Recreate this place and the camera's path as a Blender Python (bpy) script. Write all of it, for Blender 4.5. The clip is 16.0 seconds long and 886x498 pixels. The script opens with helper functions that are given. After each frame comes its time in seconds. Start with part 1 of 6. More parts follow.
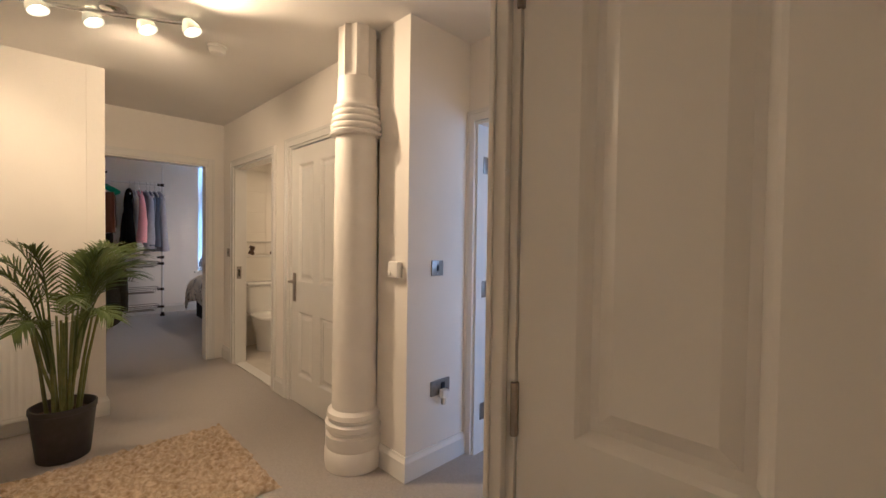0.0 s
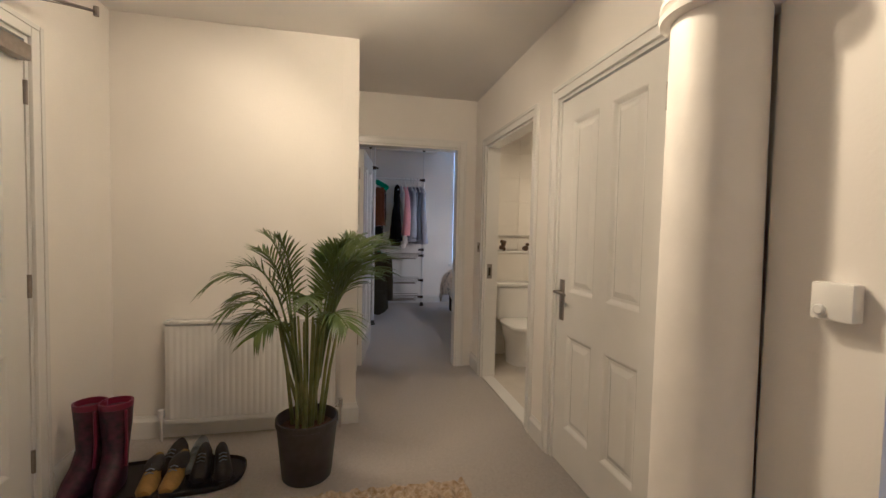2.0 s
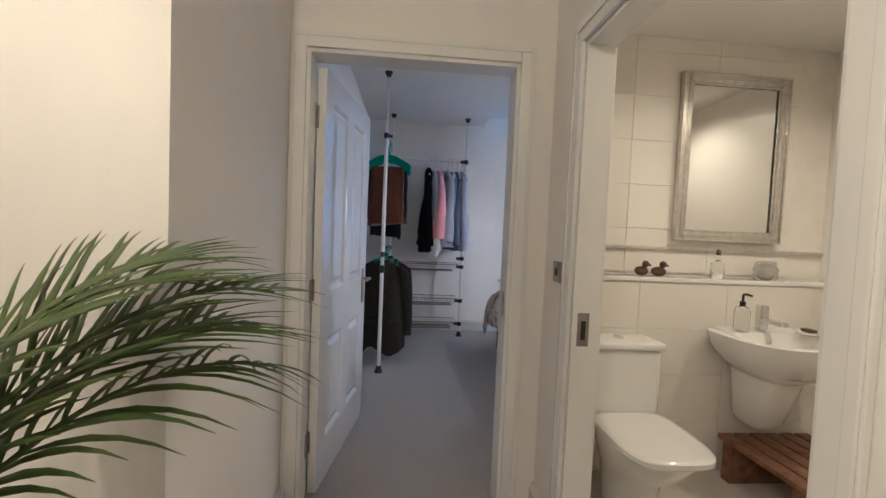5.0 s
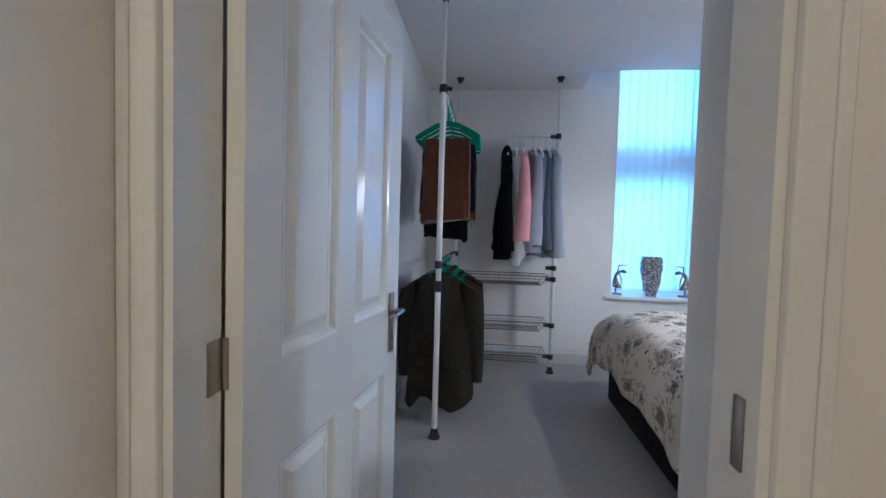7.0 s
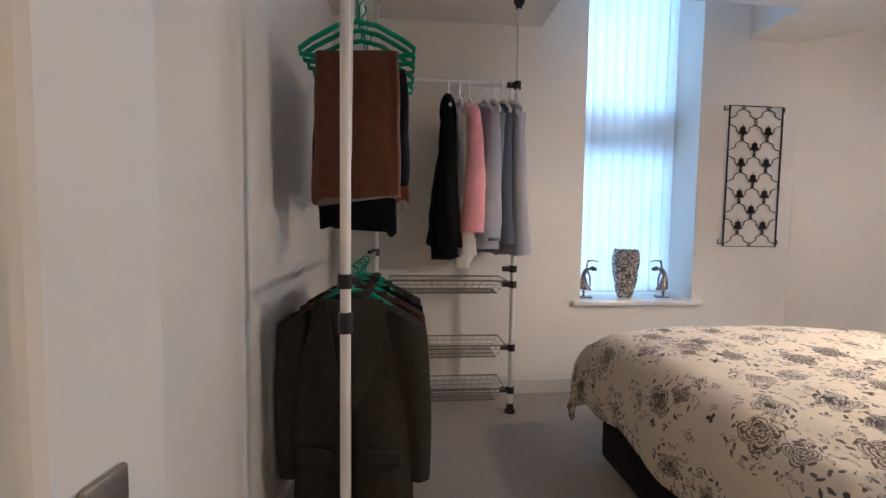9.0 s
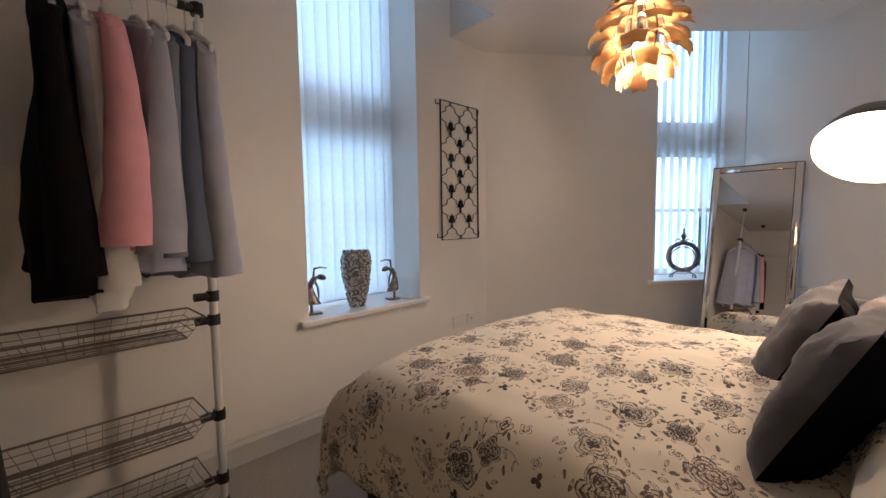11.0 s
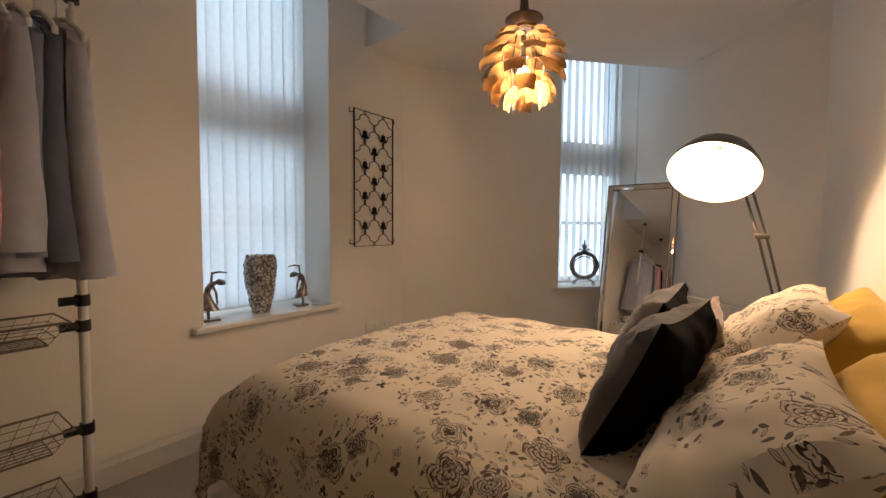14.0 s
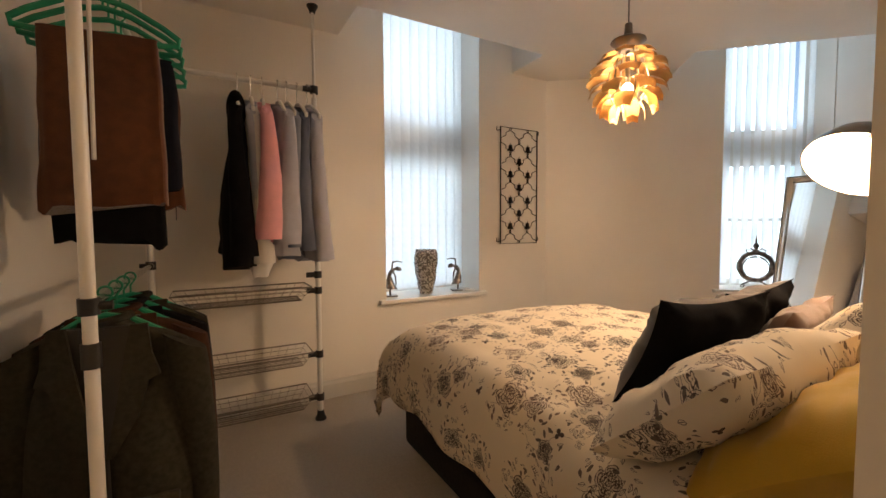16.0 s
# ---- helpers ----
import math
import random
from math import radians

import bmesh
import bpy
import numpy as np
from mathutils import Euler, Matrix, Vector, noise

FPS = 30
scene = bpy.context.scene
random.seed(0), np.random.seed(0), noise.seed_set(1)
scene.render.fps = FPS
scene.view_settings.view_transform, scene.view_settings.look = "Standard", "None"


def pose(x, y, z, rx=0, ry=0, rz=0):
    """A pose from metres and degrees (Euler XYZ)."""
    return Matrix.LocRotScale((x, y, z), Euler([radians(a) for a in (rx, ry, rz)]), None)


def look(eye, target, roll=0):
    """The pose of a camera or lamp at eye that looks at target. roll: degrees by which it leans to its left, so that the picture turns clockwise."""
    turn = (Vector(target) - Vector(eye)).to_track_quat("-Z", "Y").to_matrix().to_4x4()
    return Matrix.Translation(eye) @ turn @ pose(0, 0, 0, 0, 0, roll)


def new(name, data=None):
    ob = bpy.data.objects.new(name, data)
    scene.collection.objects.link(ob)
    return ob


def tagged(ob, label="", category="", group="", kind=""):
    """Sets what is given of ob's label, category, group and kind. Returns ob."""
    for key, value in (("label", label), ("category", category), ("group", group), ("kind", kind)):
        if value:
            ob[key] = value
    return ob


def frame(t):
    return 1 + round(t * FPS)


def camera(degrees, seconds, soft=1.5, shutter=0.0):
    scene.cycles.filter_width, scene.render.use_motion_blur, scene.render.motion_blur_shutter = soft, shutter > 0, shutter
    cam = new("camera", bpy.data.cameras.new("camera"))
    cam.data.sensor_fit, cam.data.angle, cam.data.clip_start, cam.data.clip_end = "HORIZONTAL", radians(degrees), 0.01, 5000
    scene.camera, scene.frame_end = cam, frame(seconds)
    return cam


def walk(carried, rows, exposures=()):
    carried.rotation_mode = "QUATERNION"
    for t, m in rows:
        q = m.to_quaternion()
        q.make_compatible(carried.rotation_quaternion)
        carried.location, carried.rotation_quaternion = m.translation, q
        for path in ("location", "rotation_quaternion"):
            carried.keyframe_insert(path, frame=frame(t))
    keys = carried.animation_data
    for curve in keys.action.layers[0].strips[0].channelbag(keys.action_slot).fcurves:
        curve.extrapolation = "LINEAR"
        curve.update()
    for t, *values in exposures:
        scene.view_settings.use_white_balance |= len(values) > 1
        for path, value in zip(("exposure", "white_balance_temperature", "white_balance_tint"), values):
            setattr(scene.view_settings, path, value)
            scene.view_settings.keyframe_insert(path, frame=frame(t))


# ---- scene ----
cam = camera(93.7, 16.0)
PATH = [
    (0, (0.254, 0.16, 1.284), (-1.169, 1.565, 1.239), 0.8),
    (0.5, (0.04, 0.308, 1.271), (-1.697, 1.296, 1.204), 0.9),
    (1, (-0.236, 0.374, 1.263), (-2.113, 1.06, 1.183), 1.1),
    (1.5, (-0.504, 0.418, 1.275), (-2.433, 0.937, 1.188), 1.3),
    (2, (-0.802, 0.495, 1.257), (-2.755, 0.921, 1.171), 1.2),
    (2.5, (-1.092, 0.53, 1.252), (-3.049, 0.931, 1.153), 1.5),
    (3, (-1.424, 0.563, 1.276), (-3.382, 0.956, 1.166), 1.7),
    (3.2, (-1.531, 0.583, 1.281), (-3.488, 0.978, 1.17), 1.7),
    (5.3, (-2.853, 1.046, 1.269), (-4.849, 1.133, 1.177), 2.4),
    (5.5, (-2.951, 1.083, 1.269), (-4.948, 1.108, 1.174), 2.3),
    (6, (-3.258, 1.107, 1.248), (-5.253, 0.991, 1.157), 2.3),
    (6.5, (-3.579, 1.087, 1.255), (-5.566, 0.887, 1.157), 2.4),
    (7, (-3.901, 1.041, 1.234), (-5.889, 0.833, 1.151), 1.6),
    (7.5, (-4.2, 0.971, 1.214), (-6.191, 0.805, 1.133), 1.4),
    (8, (-4.515, 0.936, 1.194), (-6.511, 0.824, 1.12), 1.6),
    (10.3, (-5.57, 1.03, 1.247), (-7.32, 1.986, 1.096), -0.4),
    (10.5, (-5.64, 1.054, 1.239), (-7.304, 2.155, 1.099), -0.5),
    (11, (-5.747, 1.087, 1.247), (-7.146, 2.509, 1.1), -0.9),
    (11.5, (-5.848, 1.078, 1.246), (-6.936, 2.749, 1.093), -1.0),
    (12, (-5.878, 1.072, 1.242), (-6.67, 2.901, 1.077), -1.2),
    (12.5, (-5.87, 1.058, 1.241), (-6.416, 2.974, 1.067), -0.9),
    (13, (-5.816, 1.067, 1.244), (-6.313, 2.996, 1.074), -0.7),
    (13.5, (-5.684, 1.151, 1.238), (-6.469, 2.986, 1.11), 0.2),
    (14, (-5.558, 1.153, 1.233), (-6.726, 2.772, 1.129), 0.4),
    (14.5, (-5.454, 1.084, 1.236), (-6.912, 2.45, 1.136), 0.1),
    (15, (-5.288, 1.032, 1.229), (-6.925, 2.176, 1.127), -0.2),
    (15.5, (-5.13, 1.023, 1.244), (-6.869, 2.004, 1.133), -0.2),
    (16, (-4.959, 1.039, 1.24), (-6.699, 2.019, 1.132), -0.3),
]
# seconds, stops, kelvin, tint
LIGHTING = [(0, 0.45, 4200, 9), (0.5, 0.45, 4250, 9), (1.0, 0.3, 4200, 8), (2.0, 0.35, 3900, 6), (3.2, 0.25, 3750, 6), (5.5, 0.85, 3600, 3), (6.5, 0.85, 3500, 2), (7.5, 0.75, 3700, 3), (8.2, 0.8, 4150, 5), (10.3, 0.5, 4750, 8), (11.0, 0.2, 5000, 10), (12.5, -0.1, 5650, 11), (14.0, -0.1, 6050, 11), (15.0, 0.2, 6250, 11), (16, 0.5, 6400, 11)]
walk(cam, [(t, look(eye, target, roll)) for t, eye, target, roll in PATH], LIGHTING)

# ---- world and lights ----
world = bpy.data.worlds.new("sky")
scene.world = world
world.use_nodes = True
sky = world.node_tree.nodes.new("ShaderNodeTexSky")
sky.sky_type, sky.sun_disc, sky.sun_elevation, sky.sun_rotation = "NISHITA", False, radians(38), radians(120)
world.node_tree.links.new(sky.outputs[0], world.node_tree.nodes["Background"].inputs[0])
world.node_tree.nodes["Background"].inputs[1].default_value = 0.12

WARM, SOFT, DAY = (1.0, 0.55, 0.2), (1.0, 0.66, 0.39), (0.74, 0.9, 1.0)


def lamp(name, kind, m, energy, color, size=0.1, size_y=None, spot=None):
    data = bpy.data.lights.new(name, kind)
    data.energy, data.color = energy, color
    if kind == "AREA":
        data.size = size
        if size_y:
            data.shape, data.size_y = "RECTANGLE", size_y
    else:
        data.shadow_soft_size = size
    if spot:
        data.spot_size, data.spot_blend = radians(spot), 0.6
    ob = new(name, data)
    ob.matrix_world = m
    return ob


sun = lamp("sun", "SUN", look((0, 0, 20), (6, -9, 8)), 1.0, (1.0, 0.95, 0.88))
sun.data.angle = radians(10)
HALL_SPOTS = [(-2.62, 0.16), (-2.57, 0.366), (-2.458, 0.576), (-2.312, 0.75)]
HALL_AIMS = [(-3.2, -0.8, 0.8), (-1.6, 1.5, 1.0), (-4.9, 0.85, 0.9), (0.3, 0.65, 0.8)]
for (sx, sy), aim, wide, power in zip(HALL_SPOTS, HALL_AIMS, (145, 135, 130, 138), (22, 28, 30, 70)):
    lamp("spot_bulb", "SPOT", look((sx, sy, 2.33), aim), power, WARM, 0.03, spot=wide)
for (sx, sy), power in (((-4.1, 2.2), 11), ((-3.9, 2.95), 26)):
    lamp("downlight_bulb", "SPOT", pose(sx, sy, 2.385), power, WARM, 0.04, spot=160)
for bz, power in ((1.858, 21), (2.04, 7)):
    lamp("pendant_bulb", "POINT", pose(-6.42, 2.98, bz), power, SOFT, 0.03)

# ---- materials ----


def mat(name, base, rough=0.5, metal=0.0, var=0.06, scale=6.0, bump=0.1, bscale=150.0, second=None, spec=0.5, coat=0.0, sheen=0.0, dist=0.002):
    m = bpy.data.materials.new(name)
    m.use_nodes = True
    nt = m.node_tree
    b = nt.nodes["Principled BSDF"]
    b.inputs["Roughness"].default_value, b.inputs["Metallic"].default_value = rough, metal
    b.inputs["Specular IOR Level"].default_value, b.inputs["Coat Weight"].default_value, b.inputs["Sheen Weight"].default_value = spec, coat, sheen
    tc = nt.nodes.new("ShaderNodeTexCoord")
    n1 = nt.nodes.new("ShaderNodeTexNoise")
    n1.inputs["Scale"].default_value, n1.inputs["Detail"].default_value = scale, 6
    n2 = nt.nodes.new("ShaderNodeTexNoise")
    n2.inputs["Scale"].default_value, n2.inputs["Detail"].default_value = bscale, 4
    ramp = nt.nodes.new("ShaderNodeValToRGB")
    lo = second or tuple(c * (1 - var) for c in base)
    hi = base if second else tuple(min(1, c * (1 + var)) for c in base)
    ramp.color_ramp.elements[0].position, ramp.color_ramp.elements[1].position = 0.32, 0.68
    ramp.color_ramp.elements[0].color, ramp.color_ramp.elements[1].color = (*lo, 1), (*hi, 1)
    nt.links.new(tc.outputs["Object"], n1.inputs["Vector"])
    nt.links.new(tc.outputs["Object"], n2.inputs["Vector"])
    nt.links.new(n1.outputs["Fac"], ramp.inputs["Fac"])
    nt.links.new(ramp.outputs["Color"], b.inputs["Base Color"])
    if bump:
        bp = nt.nodes.new("ShaderNodeBump")
        bp.inputs["Strength"].default_value, bp.inputs["Distance"].default_value = bump, dist
        nt.links.new(n2.outputs["Fac"], bp.inputs["Height"])
        nt.links.new(bp.outputs["Normal"], b.inputs["Normal"])
    return m


def through_light(m, amount):
    """Lets a thin material pass part of the light."""
    nt = m.node_tree
    b = nt.nodes["Principled BSDF"]
    tr = nt.nodes.new("ShaderNodeBsdfTranslucent")
    mix = nt.nodes.new("ShaderNodeMixShader")
    mix.inputs[0].default_value = amount
    for link in list(b.inputs["Base Color"].links):
        nt.links.new(link.from_socket, tr.inputs["Color"])
    nt.links.new(b.outputs[0], mix.inputs[1])
    nt.links.new(tr.outputs[0], mix.inputs[2])
    nt.links.new(mix.outputs[0], nt.nodes["Material Output"].inputs["Surface"])
    return m


def glow(name, color, strength):
    m = bpy.data.materials.new(name)
    m.use_nodes = True
    b = m.node_tree.nodes["Principled BSDF"]
    b.inputs["Base Color"].default_value = (0.9, 0.9, 0.9, 1)
    b.inputs["Emission Color"].default_value, b.inputs["Emission Strength"].default_value = (*color, 1), strength
    return m


def glass(name, color=(1, 1, 1), rough=0.0):
    m = bpy.data.materials.new(name)
    m.use_nodes = True
    b = m.node_tree.nodes["Principled BSDF"]
    b.inputs["Base Color"].default_value = (*color, 1)
    b.inputs["Transmission Weight"].default_value, b.inputs["Roughness"].default_value, b.inputs["IOR"].default_value = 1, rough, 1.45
    return m


PAINT = mat("wall_paint", (0.82, 0.79, 0.74), 0.75, var=0.02, scale=2.5, bump=0.25, bscale=90)
CEIL = mat("ceiling_paint", (0.8, 0.78, 0.75), 0.85, var=0.02, scale=2, bump=0.2, bscale=80)
GLOSS = mat("white_gloss", (0.8, 0.79, 0.76), 0.2, var=0.02, scale=4, bump=0.1, bscale=45, spec=0.36)
COLUMN = mat("column_paint", (0.8, 0.77, 0.72), 0.5, var=0.03, scale=9, bump=0.4, bscale=30)
CARPET = mat("carpet", (0.46, 0.42, 0.38), 0.95, var=0.1, scale=60, bump=1.0, bscale=420, sheen=0.3, dist=0.006)
RUG = mat("shaggy_rug", (0.68, 0.57, 0.4), 0.95, second=(0.33, 0.23, 0.12), scale=34, bump=1.0, bscale=160, dist=0.01, sheen=0.2)
CHROME = mat("chrome", (0.75, 0.75, 0.76), 0.18, 1, var=0.03, bump=0)
STEEL = mat("brushed_steel", (0.34, 0.31, 0.28), 0.35, 1, var=0.1, scale=40, bump=0.05)
DARKSTEEL = mat("dark_steel", (0.2, 0.19, 0.18), 0.4, 0.9, var=0.15, scale=30, bump=0.05)
BLACKPL = mat("black_plastic", (0.015, 0.015, 0.017), 0.4, var=0.1)
WHITEPL = mat("white_plastic", (0.8, 0.79, 0.76), 0.35, var=0.02, bump=0)
POLE = mat("pole_white", (0.78, 0.77, 0.75), 0.3, var=0.03, bump=0.02)
WIRE = mat("basket_wire", (0.22, 0.2, 0.18), 0.4, 0.8, var=0.1, bump=0)
IRON = mat("wrought_iron", (0.02, 0.018, 0.017), 0.55, 0.6, var=0.2, scale=40, bump=0.3)
PEWTER = mat("aged_silver", (0.34, 0.31, 0.29), 0.36, 0.9, second=(0.12, 0.1, 0.09), scale=35, bump=0.4, bscale=80)
POT = mat("charcoal_pot", (0.045, 0.042, 0.042), 0.55, var=0.2, scale=20, bump=0.2)
SOIL = mat("potting_soil", (0.07, 0.035, 0.02), 0.95, var=0.4, scale=60, bump=1, bscale=200, dist=0.01)
LEAF = through_light(mat("palm_leaf", (0.12, 0.16, 0.03), 0.42, second=(0.05, 0.085, 0.016), scale=14, bump=0.1), 0.2)
STEM = mat("palm_stem", (0.2, 0.2, 0.06), 0.5, second=(0.1, 0.13, 0.03), scale=18)
RUBBER = mat("black_rubber", (0.012, 0.012, 0.012), 0.6, var=0.2, bump=0.3)
BOOT = mat("wellington_pattern", (0.07, 0.012, 0.035), 0.4, second=(0.008, 0.008, 0.018), scale=38, bump=0.02)
BOOTTRIM = mat("magenta_trim", (0.16, 0.012, 0.045), 0.3, var=0.1)
SHOEBLACK = mat("shoe_black", (0.014, 0.014, 0.017), 0.6, var=0.3, scale=30, bump=0.3)
SHOETAN = mat("shoe_tan", (0.26, 0.15, 0.02), 0.6, var=0.2, scale=30, bump=0.3)
SHOEGREY = mat("shoe_grey", (0.17, 0.19, 0.22), 0.6, var=0.2, scale=30)
TILE = mat("bathroom_tile", (0.8, 0.77, 0.7), 0.3, var=0.02, scale=3, bump=0.02, bscale=12)
GROUT = mat("grout", (0.8, 0.77, 0.7), 0.6, var=0.05)
FLOORTILE = mat("floor_tile", (0.66, 0.62, 0.55), 0.25, var=0.06, scale=7, bump=0.03)
CERAMIC = mat("white_ceramic", (0.83, 0.82, 0.79), 0.07, var=0.01, bump=0)
WOOD = mat("dark_wood", (0.27, 0.14, 0.07), 0.5, second=(0.14, 0.065, 0.03), scale=22, bump=0.2)
SILVERFRAME = mat("silver_frame", (0.62, 0.6, 0.56), 0.3, 0.8, var=0.1, scale=30, bump=0.1)
MIRROR = mat("mirror_glass", (0.86, 0.87, 0.87), 0.015, 1, var=0.0, bump=0)
GLASS = glass("pane_glass")
CLEAR = glass("clear_glass", (0.95, 0.97, 0.95), 0.03)
GREEN = mat("green_plastic", (0.012, 0.28, 0.15), 0.35, var=0.1)
BROWN = mat("brown_cord_cloth", (0.095, 0.033, 0.012), 0.9, var=0.15, scale=30, bump=0.5, bscale=250, sheen=0.4, spec=0.12)
BLACKCLOTH = mat("black_cloth", (0.005, 0.005, 0.006), 0.9, var=0.25, scale=25, bump=0.4, bscale=250, spec=0.12)
NAVY = mat("navy_cloth", (0.012, 0.013, 0.022), 0.9, var=0.2, scale=25, bump=0.4, bscale=250, spec=0.12)
OLIVE = mat("olive_wool", (0.036, 0.034, 0.025), 0.95, var=0.2, scale=60, bump=0.5, bscale=350, spec=0.12)
LINING = mat("jacket_lining", (0.02, 0.017, 0.014), 0.5, var=0.2)
DARKBROWN = mat("dark_brown_wool", (0.05, 0.022, 0.014), 0.95, var=0.2, scale=60, bump=0.5, bscale=350, spec=0.12)
PINK = mat("pink_cotton", (0.84, 0.42, 0.48), 0.85, var=0.06, scale=14, bump=0.3, bscale=300)
LILAC = mat("grey_lilac_cotton", (0.42, 0.43, 0.52), 0.85, var=0.06, scale=14, bump=0.3, bscale=300)
BLUEGREY = mat("blue_grey_cotton", (0.2, 0.23, 0.31), 0.85, var=0.08, scale=14, bump=0.3, bscale=300)
SLATE = mat("slate_blue_cotton", (0.1, 0.12, 0.18), 0.85, var=0.08, scale=14, bump=0.3, bscale=300)
WHITECLOTH = mat("white_cotton", (0.72, 0.7, 0.67), 0.9, var=0.04, bump=0.3, bscale=300)
YELLOW = mat("mustard_cotton", (0.6, 0.37, 0.02), 0.85, var=0.06, scale=9, bump=0.4, bscale=300, sheen=0.2)
BLUSH = mat("blush_cotton", (0.62, 0.42, 0.42), 0.85, var=0.06, scale=9, bump=0.4, bscale=300)
GREYVELVET = mat("grey_velvet", (0.085, 0.075, 0.075), 0.9, var=0.15, scale=8, bump=0.3, bscale=250, sheen=0.25, spec=0.12)
BLACKVELVET = mat("black_velvet", (0.005, 0.005, 0.006), 1.0, var=0.2, bump=0.2, bscale=250, spec=0.05)
TAUPE = mat("taupe_velvet", (0.16, 0.1, 0.085), 0.9, var=0.15, scale=8, bump=0.3, bscale=250, sheen=0.4)
BEDBASE = mat("charcoal_fabric", (0.03, 0.03, 0.034), 0.9, var=0.15, scale=40, bump=0.5, bscale=300, spec=0.12)
BLIND = through_light(mat("blind_fabric", (0.82, 0.84, 0.86), 0.9, var=0.03, scale=30, bump=0.1, bscale=300), 0.55)
VENEER = through_light(mat("golden_veneer", (0.5, 0.32, 0.12), 0.38, second=(0.36, 0.22, 0.08), scale=16, bump=0.05), 0.18)
LAMPGREY = mat("lamp_grey", (0.17, 0.16, 0.15), 0.35, 0.6, var=0.05)
SHADEIN = mat("shade_inside", (0.62, 0.57, 0.47), 0.5, var=0.01, bump=0)
BULB = glow("warm_bulb", (1.0, 0.72, 0.42), 14)
HALLBULB = glow("hall_bulb", (1.0, 0.75, 0.4), 12)
FROST = through_light(mat("frosted_glass", (0.85, 0.8, 0.68), 0.35, var=0.02, bump=0), 0.5)
VASE = mat("mosaic_vase", (0.78, 0.76, 0.72), 0.35, 0.2, second=(0.55, 0.53, 0.5), scale=30, bump=0)


def mosaic(m):
    """Little silver rings set close together over a dark ground."""
    nt = m.node_tree
    b = nt.nodes["Principled BSDF"]
    base = b.inputs["Base Color"].links[0].from_socket
    v = nt.nodes.new("ShaderNodeTexVoronoi")
    v.inputs["Scale"].default_value = 62
    tc = nt.nodes.new("ShaderNodeTexCoord")
    nt.links.new(tc.outputs["Object"], v.inputs["Vector"])
    ramp = nt.nodes.new("ShaderNodeValToRGB")
    el = ramp.color_ramp.elements
    el[0].position, el[0].color = 0.1, (0, 0, 0, 1)
    el[1].position, el[1].color = 0.27, (1, 1, 1, 1)
    e = el.new(0.42)
    e.color = (1, 1, 1, 1)
    e = el.new(0.55)
    e.color = (0, 0, 0, 1)
    mix = nt.nodes.new("ShaderNodeMix")
    mix.data_type = "RGBA"
    mix.inputs[6].default_value = (0.16, 0.145, 0.13, 1)
    nt.links.new(v.outputs["Distance"], ramp.inputs["Fac"])
    nt.links.new(ramp.outputs["Color"], mix.inputs[0])
    nt.links.new(base, mix.inputs[7])
    nt.links.new(mix.outputs[2], b.inputs["Base Color"])
    bp = nt.nodes.new("ShaderNodeBump")
    bp.inputs["Strength"].default_value, bp.inputs["Distance"].default_value = 0.9, 0.006
    nt.links.new(ramp.outputs["Color"], bp.inputs["Height"])
    nt.links.new(bp.outputs["Normal"], b.inputs["Normal"])


mosaic(VASE)
SAGE = mat("ornament_brown", (0.13, 0.07, 0.04), 0.6, second=(0.06, 0.035, 0.02), scale=40, bump=0.4)
GRASS = mat("grass", (0.08, 0.14, 0.035), 0.95, var=0.3, scale=0.6, bump=0)


